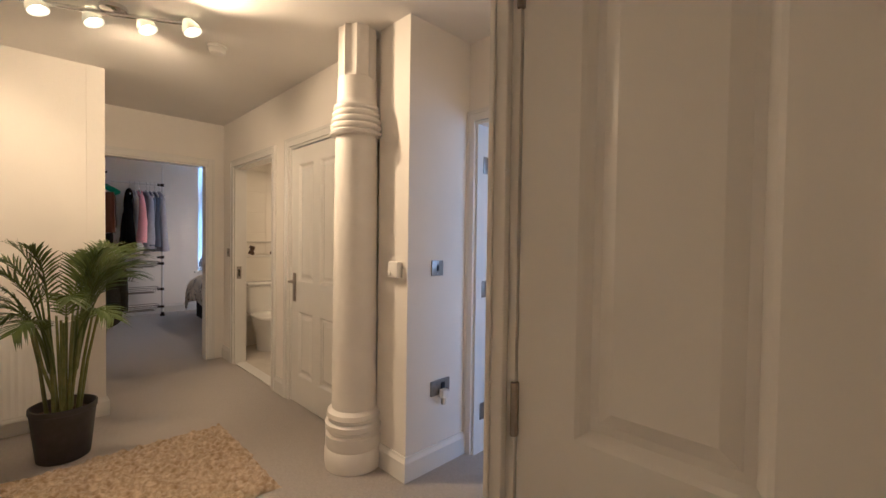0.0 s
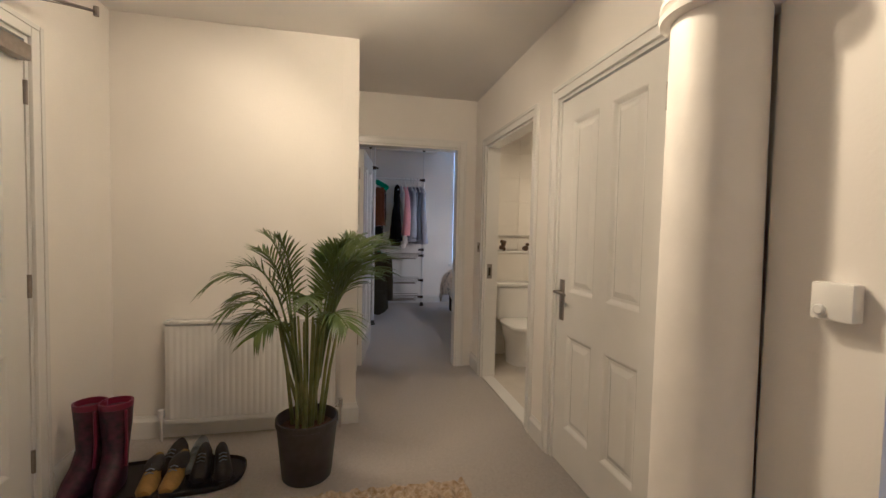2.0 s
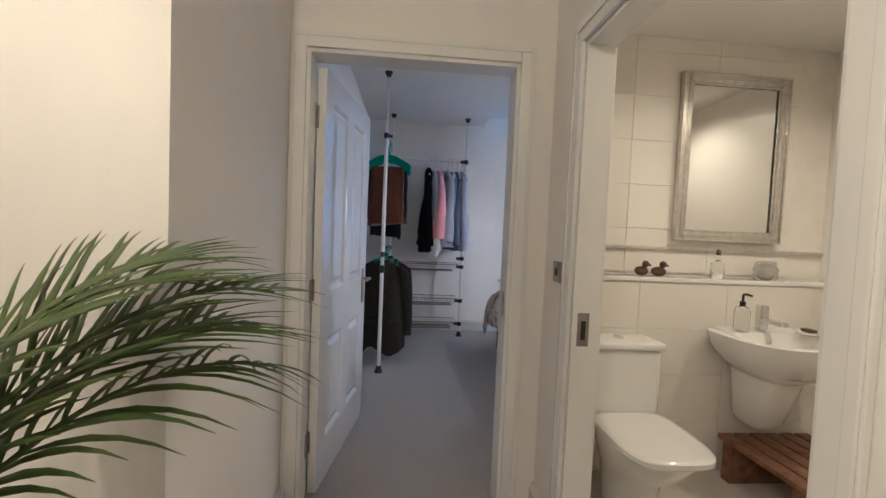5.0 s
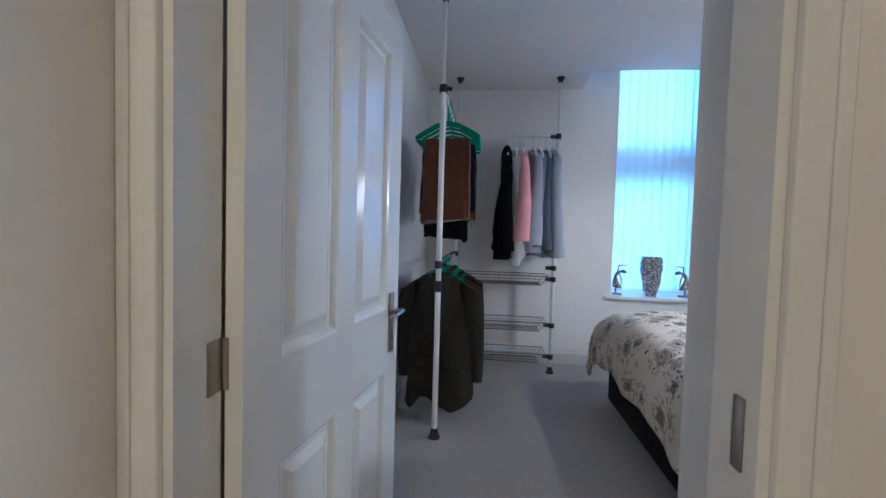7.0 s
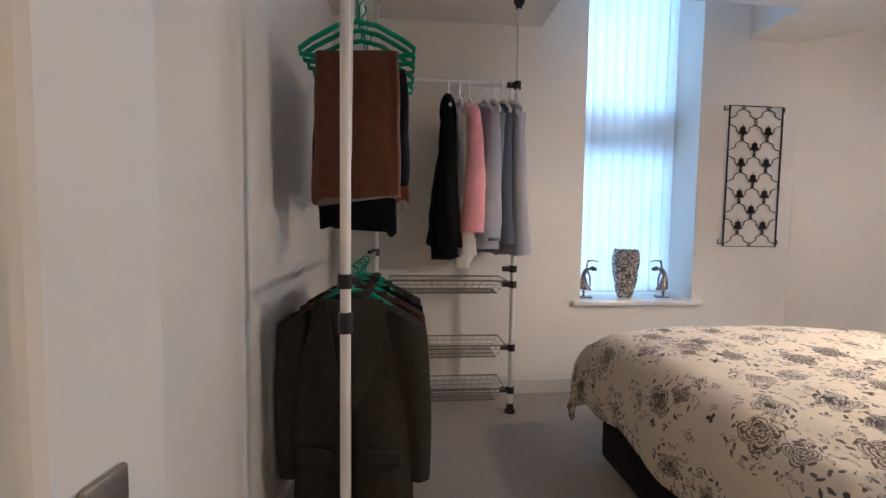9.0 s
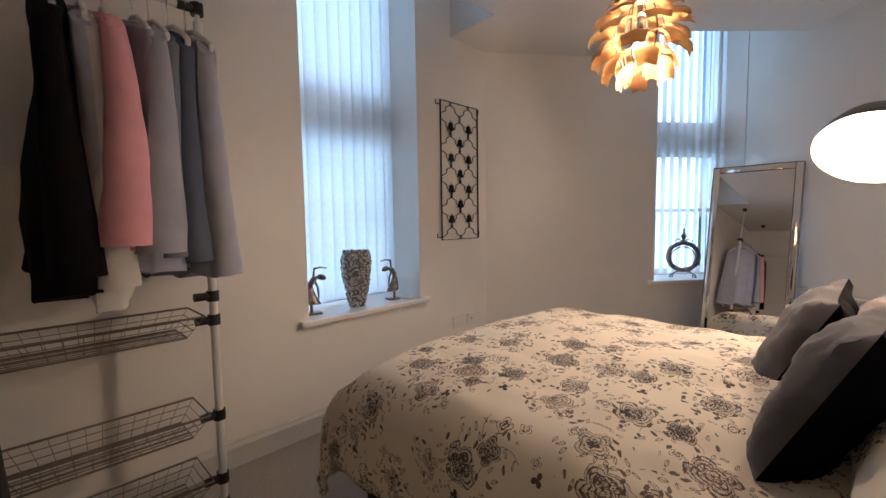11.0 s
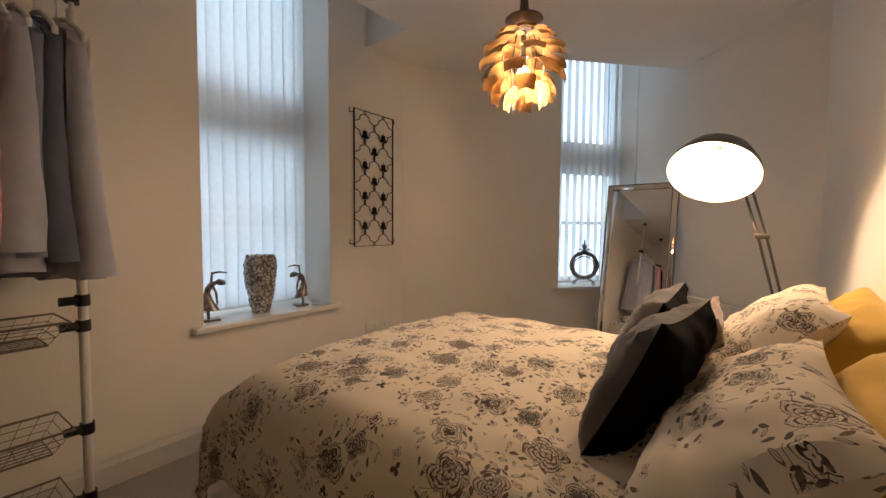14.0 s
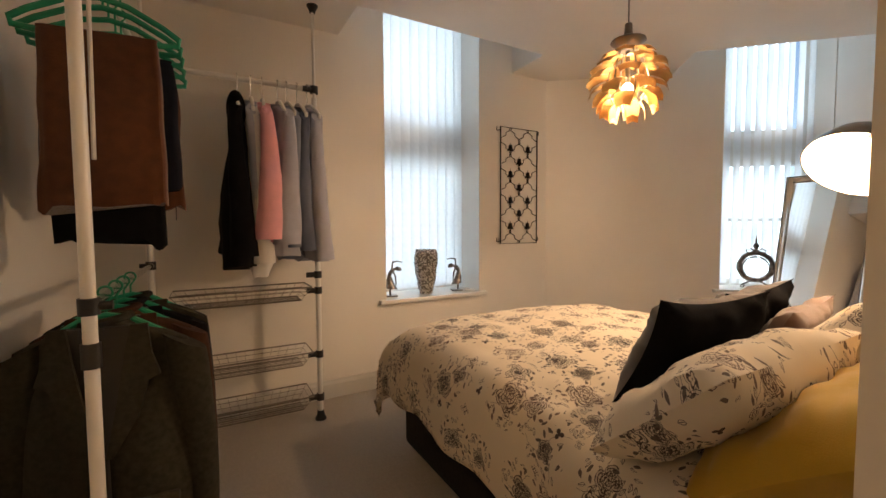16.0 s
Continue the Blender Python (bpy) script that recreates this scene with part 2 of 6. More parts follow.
def floral():
    m = mat("floral_cotton", (0.79, 0.7, 0.55), 0.9, var=0.03, scale=5, bump=0.25, bscale=320)
    nt = m.node_tree
    b = nt.nodes["Principled BSDF"]
    base = b.inputs["Base Color"].links[0].from_socket

    def node(kind, **values):
        n = nt.nodes.new(kind)
        for key, value in values.items():
            n.inputs[key].default_value = value
        return n

    def op(kind, *args):
        n = nt.nodes.new("ShaderNodeMath")
        n.operation = kind
        for i, a in enumerate(args):
            if isinstance(a, (int, float)):
                n.inputs[i].default_value = a
            else:
                nt.links.new(a, n.inputs[i])
        return n.outputs[0]

    def cells(scale, vector, randomness=1.0):
        """Random cells: offset from the nearest centre in metres, and three random numbers of the cell."""
        v = node("ShaderNodeTexVoronoi", Scale=scale, Randomness=randomness)
        v.voronoi_dimensions = "2D"
        nt.links.new(vector, v.inputs["Vector"])
        d = nt.nodes.new("ShaderNodeVectorMath")
        d.operation = "SUBTRACT"
        nt.links.new(vector, d.inputs[0])
        nt.links.new(v.outputs["Position"], d.inputs[1])
        xyz = nt.nodes.new("ShaderNodeSeparateXYZ")
        nt.links.new(d.outputs[0], xyz.inputs[0])
        rgb = nt.nodes.new("ShaderNodeSeparateColor")
        nt.links.new(v.outputs["Color"], rgb.inputs[0])
        dx, dy = xyz.outputs[0], xyz.outputs[1]
        r = op("SQRT", op("ADD", op("MULTIPLY", dx, dx), op("MULTIPLY", dy, dy)))
        return dx, dy, r, op("ARCTAN2", dy, dx), rgb.outputs

    uv = nt.nodes.new("ShaderNodeUVMap")
    wob = node("ShaderNodeTexNoise", Scale=45.0, Detail=2.0)
    nt.links.new(uv.outputs[0], wob.inputs["Vector"])
    add = nt.nodes.new("ShaderNodeVectorMath")
    add.operation = "MULTIPLY_ADD"
    add.inputs[1].default_value = (0.011, 0.011, 0.0)
    nt.links.new(wob.outputs["Color"], add.inputs[0])
    nt.links.new(uv.outputs[0], add.inputs[2])
    vec = add.outputs[0]
    # roses: rings of scalloped petal outlines, denser to the heart
    dx, dy, r, th, rnd = cells(5.4, vec, 0.85)
    size = op("MULTIPLY_ADD", rnd[0], 0.03, 0.026)
    lobes = op("ABSOLUTE", op("SINE", op("ADD", op("MULTIPLY", th, 2.0), op("ADD", op("MULTIPLY", rnd[1], 6.0), op("MULTIPLY", r, 40.0)))))
    rr = op("DIVIDE", r, op("MULTIPLY", size, op("MULTIPLY_ADD", lobes, 0.35, 0.75)))
    inside = op("LESS_THAN", rr, 1.04)
    rings = op("LESS_THAN", op("PINGPONG", op("MULTIPLY", op("POWER", rr, 1.3), 4.0), 0.5), op("MULTIPLY_ADD", rnd[2], 0.1, 0.12))
    grain = node("ShaderNodeTexNoise", Scale=230.0, Detail=2.0)
    nt.links.new(vec, grain.inputs["Vector"])
    hatch = op("GREATER_THAN", grain.outputs["Fac"], op("MULTIPLY_ADD", rnd[1], 0.14, 0.46))
    rings = op("MULTIPLY", rings, op("GREATER_THAN", grain.outputs["Fac"], 0.4))
    shade = op("MULTIPLY", hatch, op("LESS_THAN", rr, op("MULTIPLY_ADD", rnd[2], 0.5, 0.35)))
    rose = op("MULTIPLY", inside, op("MAXIMUM", rings, op("MAXIMUM", shade, op("MULTIPLY", hatch, 0.35))))
    near = op("LESS_THAN", r, op("MULTIPLY_ADD", size, 1.1, 0.052))
    # leaves: small turned ellipses gathered round the roses
    lx, ly, lr, lt, lrnd = cells(42.0, vec, 1.0)
    turn = op("MULTIPLY", lrnd[0], 6.283)
    la = op("ADD", op("MULTIPLY", lx, op("COSINE", turn)), op("MULTIPLY", ly, op("SINE", turn)))
    lb = op("SUBTRACT", op("MULTIPLY", ly, op("COSINE", turn)), op("MULTIPLY", lx, op("SINE", turn)))
    le = op("ADD", op("POWER", op("ABSOLUTE", op("DIVIDE", la, 0.012)), 1.6), op("POWER", op("ABSOLUTE", op("DIVIDE", lb, 0.0052)), 1.6))
    vein = op("LESS_THAN", op("ABSOLUTE", lb), 0.0007)
    leaf = op("MULTIPLY", op("LESS_THAN", le, 1.0), op("MAXIMUM", op("MAXIMUM", op("GREATER_THAN", le, 0.62), vein), op("GREATER_THAN", lrnd[1], 0.6)))
    leaf = op("MULTIPLY", leaf, op("MULTIPLY", near, op("GREATER_THAN", lrnd[2], 0.28)))
    # small buds between the roses
    ux, uy, ur, ut, urnd = cells(8.3, vec, 1.0)
    usize = op("MULTIPLY_ADD", urnd[0], 0.012, 0.013)
    ulobe = op("ABSOLUTE", op("SINE", op("ADD", op("MULTIPLY", ut, 2.0), op("MULTIPLY", urnd[1], 6.0))))
    urr = op("DIVIDE", ur, op("MULTIPLY", usize, op("MULTIPLY_ADD", ulobe, 0.5, 0.6)))
    bud = op("MULTIPLY", op("LESS_THAN", urr, 1.0), op("LESS_THAN", op("PINGPONG", op("MULTIPLY", urr, 2.0), 0.5), 0.2))
    bud = op("MULTIPLY", bud, op("GREATER_THAN", urnd[2], 0.45))
    # thin bent stems running out from each rose
    bend = op("ADD", op("MULTIPLY", th, 1.5), op("ADD", op("MULTIPLY", rnd[0], 9.0), op("MULTIPLY", r, 14.0)))
    stem = op("LESS_THAN", op("MULTIPLY", op("ABSOLUTE", op("SINE", bend)), r), 0.0013)
    stem = op("MULTIPLY", op("MULTIPLY", stem, op("LESS_THAN", r, op("MULTIPLY_ADD", rnd[2], 0.04, 0.06))), 0.8)
    # butterflies: two pairs of dark wings
    bx, by, br, bt, brnd = cells(4.3, uv.outputs[0], 0.9)
    wing = op("ABSOLUTE", op("COSINE", op("ADD", op("MULTIPLY", bt, 1.5), op("MULTIPLY", brnd[0], 6.0))))
    fly = op("MULTIPLY", op("LESS_THAN", br, op("MULTIPLY_ADD", wing, 0.013, 0.004)), op("GREATER_THAN", brnd[1], 0.35))
    ink = op("MAXIMUM", op("MAXIMUM", rose, op("MULTIPLY", leaf, 0.9)), op("MAXIMUM", bud, op("MAXIMUM", stem, fly)))
    wash = op("MULTIPLY", inside, op("MULTIPLY", rnd[2], 0.22))
    ink = op("MAXIMUM", op("MULTIPLY", ink, 0.95), wash)
    mix = nt.nodes.new("ShaderNodeMix")
    mix.data_type = "RGBA"
    nt.links.new(ink, mix.inputs[0])
    nt.links.new(base, mix.inputs[6])
    tint = nt.nodes.new("ShaderNodeMix")
    tint.data_type = "RGBA"
    nt.links.new(rnd[1], tint.inputs[0])
    tint.inputs[6].default_value, tint.inputs[7].default_value = (0.016, 0.016, 0.024, 1), (0.1, 0.05, 0.042, 1)
    nt.links.new(tint.outputs[2], mix.inputs[7])
    nt.links.new(mix.outputs[2], b.inputs["Base Color"])
    return m


FLORAL = floral()

# ---- shaping helpers ----


def thing(name, label, category, m=None, group="", kind=""):
    ob = new(name)
    ob.empty_display_size = 0.1
    if m is not None:
        ob.matrix_world = m
    return tagged(ob, label, category, group, kind)


def mesh_of(bm, name, material, smooth=False):
    bmesh.ops.recalc_face_normals(bm, faces=bm.faces[:])
    me = bpy.data.meshes.new(name)
    bm.to_mesh(me)
    bm.free()
    for mt in material if isinstance(material, (list, tuple)) else (material,):
        me.materials.append(mt)
    if smooth:
        me.polygons.foreach_set("use_smooth", [True] * len(me.polygons))
        me.set_sharp_from_angle(angle=radians(40))
    return me


def part(name, bm, material, parent, label="", smooth=True, m=None):
    ob = new(name, mesh_of(bm, name, material, smooth))
    ob.parent = parent
    if m is not None:
        ob.matrix_local = m
    return tagged(ob, label)


def solid(name, bm, material, label, category, group="", kind="", smooth=True, m=None):
    ob = new(name, mesh_of(bm, name, material, smooth))
    if m is not None:
        ob.matrix_world = m
    return tagged(ob, label, category, group, kind)


def box(x0, y0, z0, x1, y1, z1, bevel=0.0, bm=None, seg=2):
    b = bmesh.new()
    bmesh.ops.create_cube(b, size=1, matrix=Matrix.Translation(((x0 + x1) / 2, (y0 + y1) / 2, (z0 + z1) / 2)) @ Matrix.Diagonal((abs(x1 - x0), abs(y1 - y0), abs(z1 - z0), 1)))
    if bevel:
        bmesh.ops.bevel(b, geom=b.edges[:], offset=bevel, segments=seg, profile=0.6, affect="EDGES")
    return join(bm, b) if bm is not None else b


def join(bm, other, m=None):
    if m is not None:
        other.transform(m)
    me = bpy.data.meshes.new("tmp")
    other.to_mesh(me)
    other.free()
    bm.from_mesh(me)
    bpy.data.meshes.remove(me)
    return bm


def tube(pts, r, n=8, bm=None, closed=False, cap=True):
    """A round bar along points; r may be one radius or one for each point."""
    b = bm or bmesh.new()
    pts = [Vector(p) for p in pts]
    rs = r if isinstance(r, (list, tuple)) else [r] * len(pts)
    rings, up = [], None
    for i, p in enumerate(pts):
        if closed:
            d = pts[(i + 1) % len(pts)] - pts[i - 1]
        else:
            d = pts[min(i + 1, len(pts) - 1)] - pts[max(i - 1, 0)]
        d.normalize()
        if up is None:
            up = d.orthogonal().normalized()
        up = (up - d * up.dot(d)).normalized()
        side = d.cross(up)
        rings.append([b.verts.new(p + (up * math.cos(a) + side * math.sin(a)) * rs[i]) for a in (2 * math.pi * k / n for k in range(n))])
    for i in range(len(rings) - (0 if closed else 1)):
        a, c = rings[i], rings[(i + 1) % len(rings)]
        for k in range(n):
            b.faces.new((a[k], a[(k + 1) % n], c[(k + 1) % n], c[k]))
    if cap and not closed:
        b.faces.new(rings[0][::-1])
        b.faces.new(rings[-1])
    return b


def lathe(profile, n=32, bm=None, cap=True):
    """A turned shape from (radius, height) pairs."""
    b = bm or bmesh.new()
    rings = []
    for r, z in profile:
        if r < 1e-5:
            rings.append([b.verts.new((0, 0, z))])
        else:
            rings.append([b.verts.new((r * math.cos(2 * math.pi * k / n), r * math.sin(2 * math.pi * k / n), z)) for k in range(n)])
    for a, c in zip(rings, rings[1:]):
        for k in range(n):
            q = [a[k % len(a)], a[(k + 1) % len(a)], c[(k + 1) % len(c)], c[k % len(c)]]
            q = list(dict.fromkeys(q))
            if len(q) > 2:
                b.faces.new(q)
    if len(rings[0]) > 1 and cap:
        b.faces.new(rings[0][::-1])
    if len(rings[-1]) > 1 and cap:
        b.faces.new(rings[-1])
    return b


def rings_mesh(rings, cap=True, bm=None):
    b = bm or bmesh.new()
    vs = [[b.verts.new(p) for p in ring] for ring in rings]
    n = len(vs[0])
    for a, c in zip(vs, vs[1:]):
        for k in range(n):
            b.faces.new((a[k], a[(k + 1) % n], c[(k + 1) % n], c[k]))
    if cap:
        b.faces.new(vs[0][::-1])
        b.faces.new(vs[-1])
    return b


def wall(name, a, c, z0, z1, thick, holes=(), material=None, label="cream painted plaster wall"):
    """A wall from a to c, its face on that line, its thickness to the left; holes: (s0, s1, z0, z1)."""
    a, c = Vector((*a, 0)), Vector((*c, 0))
    d = (c - a).normalized()
    nrm = Vector((-d.y, d.x, 0))
    ss = sorted({0.0, (c - a).length, *[h[0] for h in holes], *[h[1] for h in holes]})
    zs = sorted({z0, z1, *[h[2] for h in holes], *[h[3] for h in holes]})
    ss = [s for s in ss if -1e-6 <= s <= (c - a).length + 1e-6]

    def full(i, j):
        if not (0 <= i < len(ss) - 1 and 0 <= j < len(zs) - 1):
            return False
        sm, zm = (ss[i] + ss[i + 1]) / 2, (zs[j] + zs[j + 1]) / 2
        return not any(h[0] < sm < h[1] and h[2] < zm < h[3] for h in holes)

    b = bmesh.new()
    cache = {}

    def v(i, j, k):
        if (i, j, k) not in cache:
            cache[i, j, k] = b.verts.new(a + d * ss[i] + nrm * (thick * k) + Vector((0, 0, zs[j])))
        return cache[i, j, k]

    for i in range(len(ss) - 1):
        for j in range(len(zs) - 1):
            if not full(i, j):
                continue
            b.faces.new((v(i, j, 0), v(i + 1, j, 0), v(i + 1, j + 1, 0), v(i, j + 1, 0)))
            b.faces.new((v(i, j, 1), v(i, j + 1, 1), v(i + 1, j + 1, 1), v(i + 1, j, 1)))
            if not full(i - 1, j):
                b.faces.new((v(i, j, 0), v(i, j + 1, 0), v(i, j + 1, 1), v(i, j, 1)))
            if not full(i + 1, j):
                b.faces.new((v(i + 1, j, 0), v(i + 1, j, 1), v(i + 1, j + 1, 1), v(i + 1, j + 1, 0)))
            if not full(i, j - 1):
                b.faces.new((v(i, j, 0), v(i, j, 1), v(i + 1, j, 1), v(i + 1, j, 0)))
            if not full(i, j + 1):
                b.faces.new((v(i, j + 1, 0), v(i + 1, j + 1, 0), v(i + 1, j + 1, 1), v(i, j + 1, 1)))
    return solid(name, b, material or PAINT, label, "wall", kind="structure", smooth=False)


def slab(name, outline, z0, z1, material, label, category):
    b = bmesh.new()
    f = b.faces.new([b.verts.new((x, y, z0)) for x, y in outline])
    top = bmesh.ops.extrude_face_region(b, geom=[f])
    bmesh.ops.translate(b, vec=(0, 0, z1 - z0), verts=[g for g in top["geom"] if isinstance(g, bmesh.types.BMVert)])
    return solid(name, b, material, label, category, kind="structure", smooth=False)


def baseboard(pts, h=0.13, t=0.018):
    """Skirting along a line of floor points, standing out to the right of it."""
    b = bmesh.new()
    prof = [(0, 0), (t, 0), (t, h - 0.03), (t * 0.55, h - 0.012), (t * 0.4, h), (0, h)]
    pts = [Vector((*p, 0)) for p in pts]
    rings = []
    for i, p in enumerate(pts):
        dirs = [(pts[k + 1] - pts[k]).normalized() for k in (i - 1, i) if 0 <= k < len(pts) - 1]
        ns = [Vector((d.y, -d.x, 0)) for d in dirs]
        n = sum(ns, Vector()).normalized()
        n *= 1 / max(0.3, n.dot(ns[0]))
        rings.append([p + n * (o + 0.001) + Vector((0, 0, z + 0.001)) for o, z in prof])
    rings_mesh(rings, bm=b)
    return solid("baseboard", b, GLOSS, "white painted moulded skirting board along wall", "skirting", kind="structure", smooth=False)


def door_leaf(w, h, t=0.04, lock=(0.72, 0.95)):
    """A four-panel moulded leaf: hinge edge at x 0, along +x, thickness centred on y 0, bottom at z 0.006."""
    b = bmesh.new()
    st, mu = 0.115, 0.1
    xs = [0, st, (w - mu) / 2, (w + mu) / 2, w - st, w]
    zs = [0.006, 0.22, lock[0], lock[1], h - 0.12, h]
    for side in (-1, 1):
        y = side * t / 2

        def quad(x0, z0, x1, z1, ya):
            return b.faces.new([b.verts.new(p) for p in ((x0, ya, z0), (x1, ya, z0), (x1, ya, z1), (x0, ya, z1))])

        for i in range(5):
            for j in range(5):
                x0, x1, z0, z1 = xs[i], xs[i + 1], zs[j], zs[j + 1]
                if i in (1, 3) and j in (1, 3):
                    last = [(x0, y, z0), (x1, y, z0), (x1, y, z1), (x0, y, z1)]
                    for inset, dep in ((0.008, 0.004), (0.02, 0.016), (0.034, 0.016), (0.06, 0.004)):
                        ya = y - side * dep
                        cur = [(x0 + inset, ya, z0 + inset), (x1 - inset, ya, z0 + inset), (x1 - inset, ya, z1 - inset), (x0 + inset, ya, z1 - inset)]
                        for k in range(4):
                            b.faces.new([b.verts.new(p) for p in (last[k], last[(k + 1) % 4], cur[(k + 1) % 4], cur[k])])
                        last = cur
                    b.faces.new([b.verts.new(p) for p in last])
                else:
                    quad(x0, z0, x1, z1, y)
    for p in (((0, 0), (0, 1)), ((w, 0), (w, 1))):
        x = p[0][0]
        b.faces.new([b.verts.new(q) for q in ((x, -t / 2, zs[0]), (x, t / 2, zs[0]), (x, t / 2, h), (x, -t / 2, h))])
    for z in (zs[0], h):
        b.faces.new([b.verts.new(q) for q in ((0, -t / 2, z), (w, -t / 2, z), (w, t / 2, z), (0, t / 2, z))])
    bmesh.ops.remove_doubles(b, verts=b.verts[:], dist=1e-5)
    return b


def handle_set(leaf, x, z, side, flip=1, t=0.04):
    """A lever on a long plate; side: which face; flip: the way the lever points."""
    y = side * t / 2
    plate = part("handle_plate", box(x - 0.022, y, z - 0.12, x + 0.022, y + side * 0.008, z + 0.1, 0.004), STEEL, leaf, "brushed steel lever handle plate")
    b = tube([(x, y + side * 0.005, z + 0.035), (x, y + side * 0.05, z + 0.035)], 0.009)
    tube([(x, y + side * 0.048, z + 0.035), (x + flip * 0.03, y + side * 0.052, z + 0.037), (x + flip * 0.11, y + side * 0.05, z + 0.032)], [0.01, 0.009, 0.008], bm=b)
    part("lever", b, STEEL, plate, "brushed steel lever")


def door_set(name, label, a, d, w, h, thick, sides=(0, 1), aw=0.065):
    """Lining, stops and architraves of an opening that starts at a and runs along d; the wall's thickness lies to the left."""
    d = Vector((*d, 0)).normalized()
    n = Vector((-d.y, d.x, 0))
    m = Matrix(((d.x, n.x, 0, a[0]), (d.y, n.y, 0, a[1]), (0, 0, 1, 0), (0, 0, 0, 1)))
    top = thing(name, label, "door", m, kind="structure")
    lt = 0.022
    b = box(0, -0.001, 0, lt, thick + 0.001, h)
    box(w - lt, -0.001, 0, w, thick + 0.001, h, bm=b)
    box(lt, -0.001, h - lt, w - lt, thick + 0.001, h, bm=b)
    part("lining", b, GLOSS, top, smooth=False)
    for s in sides:
        y0, y1 = (-0.018, -0.001) if s == 0 else (thick + 0.001, thick + 0.018)
        g = 0.006
        for k, (x0, z0, x1, z1) in enumerate(((g - aw, 0.002, g, h + aw - g), (w - g, 0.002, w - g + aw, h + aw - g), (g + 0.0005, h - g, w - g - 0.0005, h + aw - g))):
            b = box(x0, y0, z0, x1, y1, z1, 0.004)
            e = (y0 - 0.006, y0) if s == 0 else (y1, y1 + 0.006)
            if k == 0:
                box(x0 + 0.002, e[0], z0, x0 + aw * 0.35, e[1], z1 - 0.002, 0.0025, bm=b)
            elif k == 1:
                box(x1 - aw * 0.35, e[0], z0, x1 - 0.002, e[1], z1 - 0.002, 0.0025, bm=b)
            else:
                box(x0 - aw * 0.6, e[0], z1 - aw * 0.35, x1 + aw * 0.6, e[1], z1 - 0.002, 0.0025, bm=b)
            part("architrave", b, GLOSS, top, smooth=False)
    return top

# ---- the large structure ----
HZ, BZ, TOP = 2.45, 2.6, 3.35
slab("floor", [(-8.4, -1.0), (1.4, -1.0), (1.4, 5.1), (-1.9, 5.1), (-1.9, 4.4), (-5.0, 4.4), (-6.4, 6.1), (-8.4, 6.1)], -0.06, 0.0, CARPET, "grey beige cut pile carpet", "carpet")
slab("ground", [(-900, -900), (900, -900), (900, 900), (-900, 900)], -3.3, -3.2, GRASS, "green lawn outside the building", "ground")

# hall
wall("wall_west", (-3.52, -0.95), (-3.52, 0.425), 0, 2.5, 0.1)
wall("wall_corridor", (-3.52, 0.525), (-4.515, 0.462), 0, 2.5, 0.1)
wall("wall_door", (-4.515, 0.2), (-4.515, 1.75), 0, 2.7, 0.12, [(0.322, 1.249, -1, 2.02)])
wall("wall_hall_north", (-4.515, 1.6), (-1.68, 1.6), 0, 2.5, 0.1, [(0.32, 1.28, -1, 1.985), (1.585, 2.425, -1, 1.995)])
wall("wall_pilaster", (-1.68, 1.555), (-1.42, 1.555), 0, 2.5, 0.55)
wall("wall_lobby", (-1.42, 2.02), (-0.15, 2.02), 0, 2.5, 0.1, [(0.05, 0.87, -1, 1.985)])
wall("wall_lobby_east", (-0.255, 2.02), (-0.255, 0.9), 0, 2.5, 0.1)
wall("wall_near", (-0.255, 0.8), (1.3, 0.8), 0, 2.5, 0.1, [(0.035, 0.945, -1, 1.985)])
wall("wall_east", (1.2, 0.8), (1.2, -0.85), 0, 2.5, 0.1)
wall("wall_front", (1.3, -0.85), (-3.52, -0.85), 0, 2.5, 0.1, [(3.38, 4.22, -1, 2.04)])
slab("ceiling_hall", [(-4.6, -0.9), (1.25, -0.9), (1.25, 2.07), (-1.5, 2.07), (-1.5, 1.65), (-4.6, 1.65)], HZ, HZ + 0.1, CEIL, "white painted plaster ceiling", "ceiling")

# bedroom
WA, WD = Vector((-7.95, 3.85)), Vector((0.612, 0.791))
wall("wall_bedroom_south", (-4.635, 0.45), (-8.4, 0.45), 0, TOP, 0.1)
wall("wall_window", (-7.95, 0.45), (-7.95, 3.85), 0, TOP, 0.42, [(1.77, 2.635, 0.675, 3.2)])
wall("wall_angled", (-7.95, 3.85), (-6.15, 6.1765), 0, TOP, 0.42, [(1.55, 2.42, 0.655, 3.2)])
wall("wall_northeast", (-6.465, 5.77), (-5.19, 4.40), 0, TOP, 0.1)
wall("wall_headboard", (-5.19, 4.40), (-5.11, 1.6), 0, 2.7, 0.08)
wall("wall_entry", (-5.11, 1.6), (-4.635, 1.6), 0, 2.7, 0.08)
slab("ceiling_bedroom", [(-4.6, 0.4), (-8.0, 0.4), (-8.0, 1.88), (-7.51, 1.88), (-7.51, 3.405), (-8.0, 3.44), (-8.0, 3.86), (-7.28, 4.73), (-6.89, 4.418), (-6.03, 5.306), (-5.15, 4.45), (-5.05, 1.65), (-4.6, 1.65)], BZ, BZ + 0.05, CEIL, "white painted bedroom ceiling with window cut-outs", "ceiling")
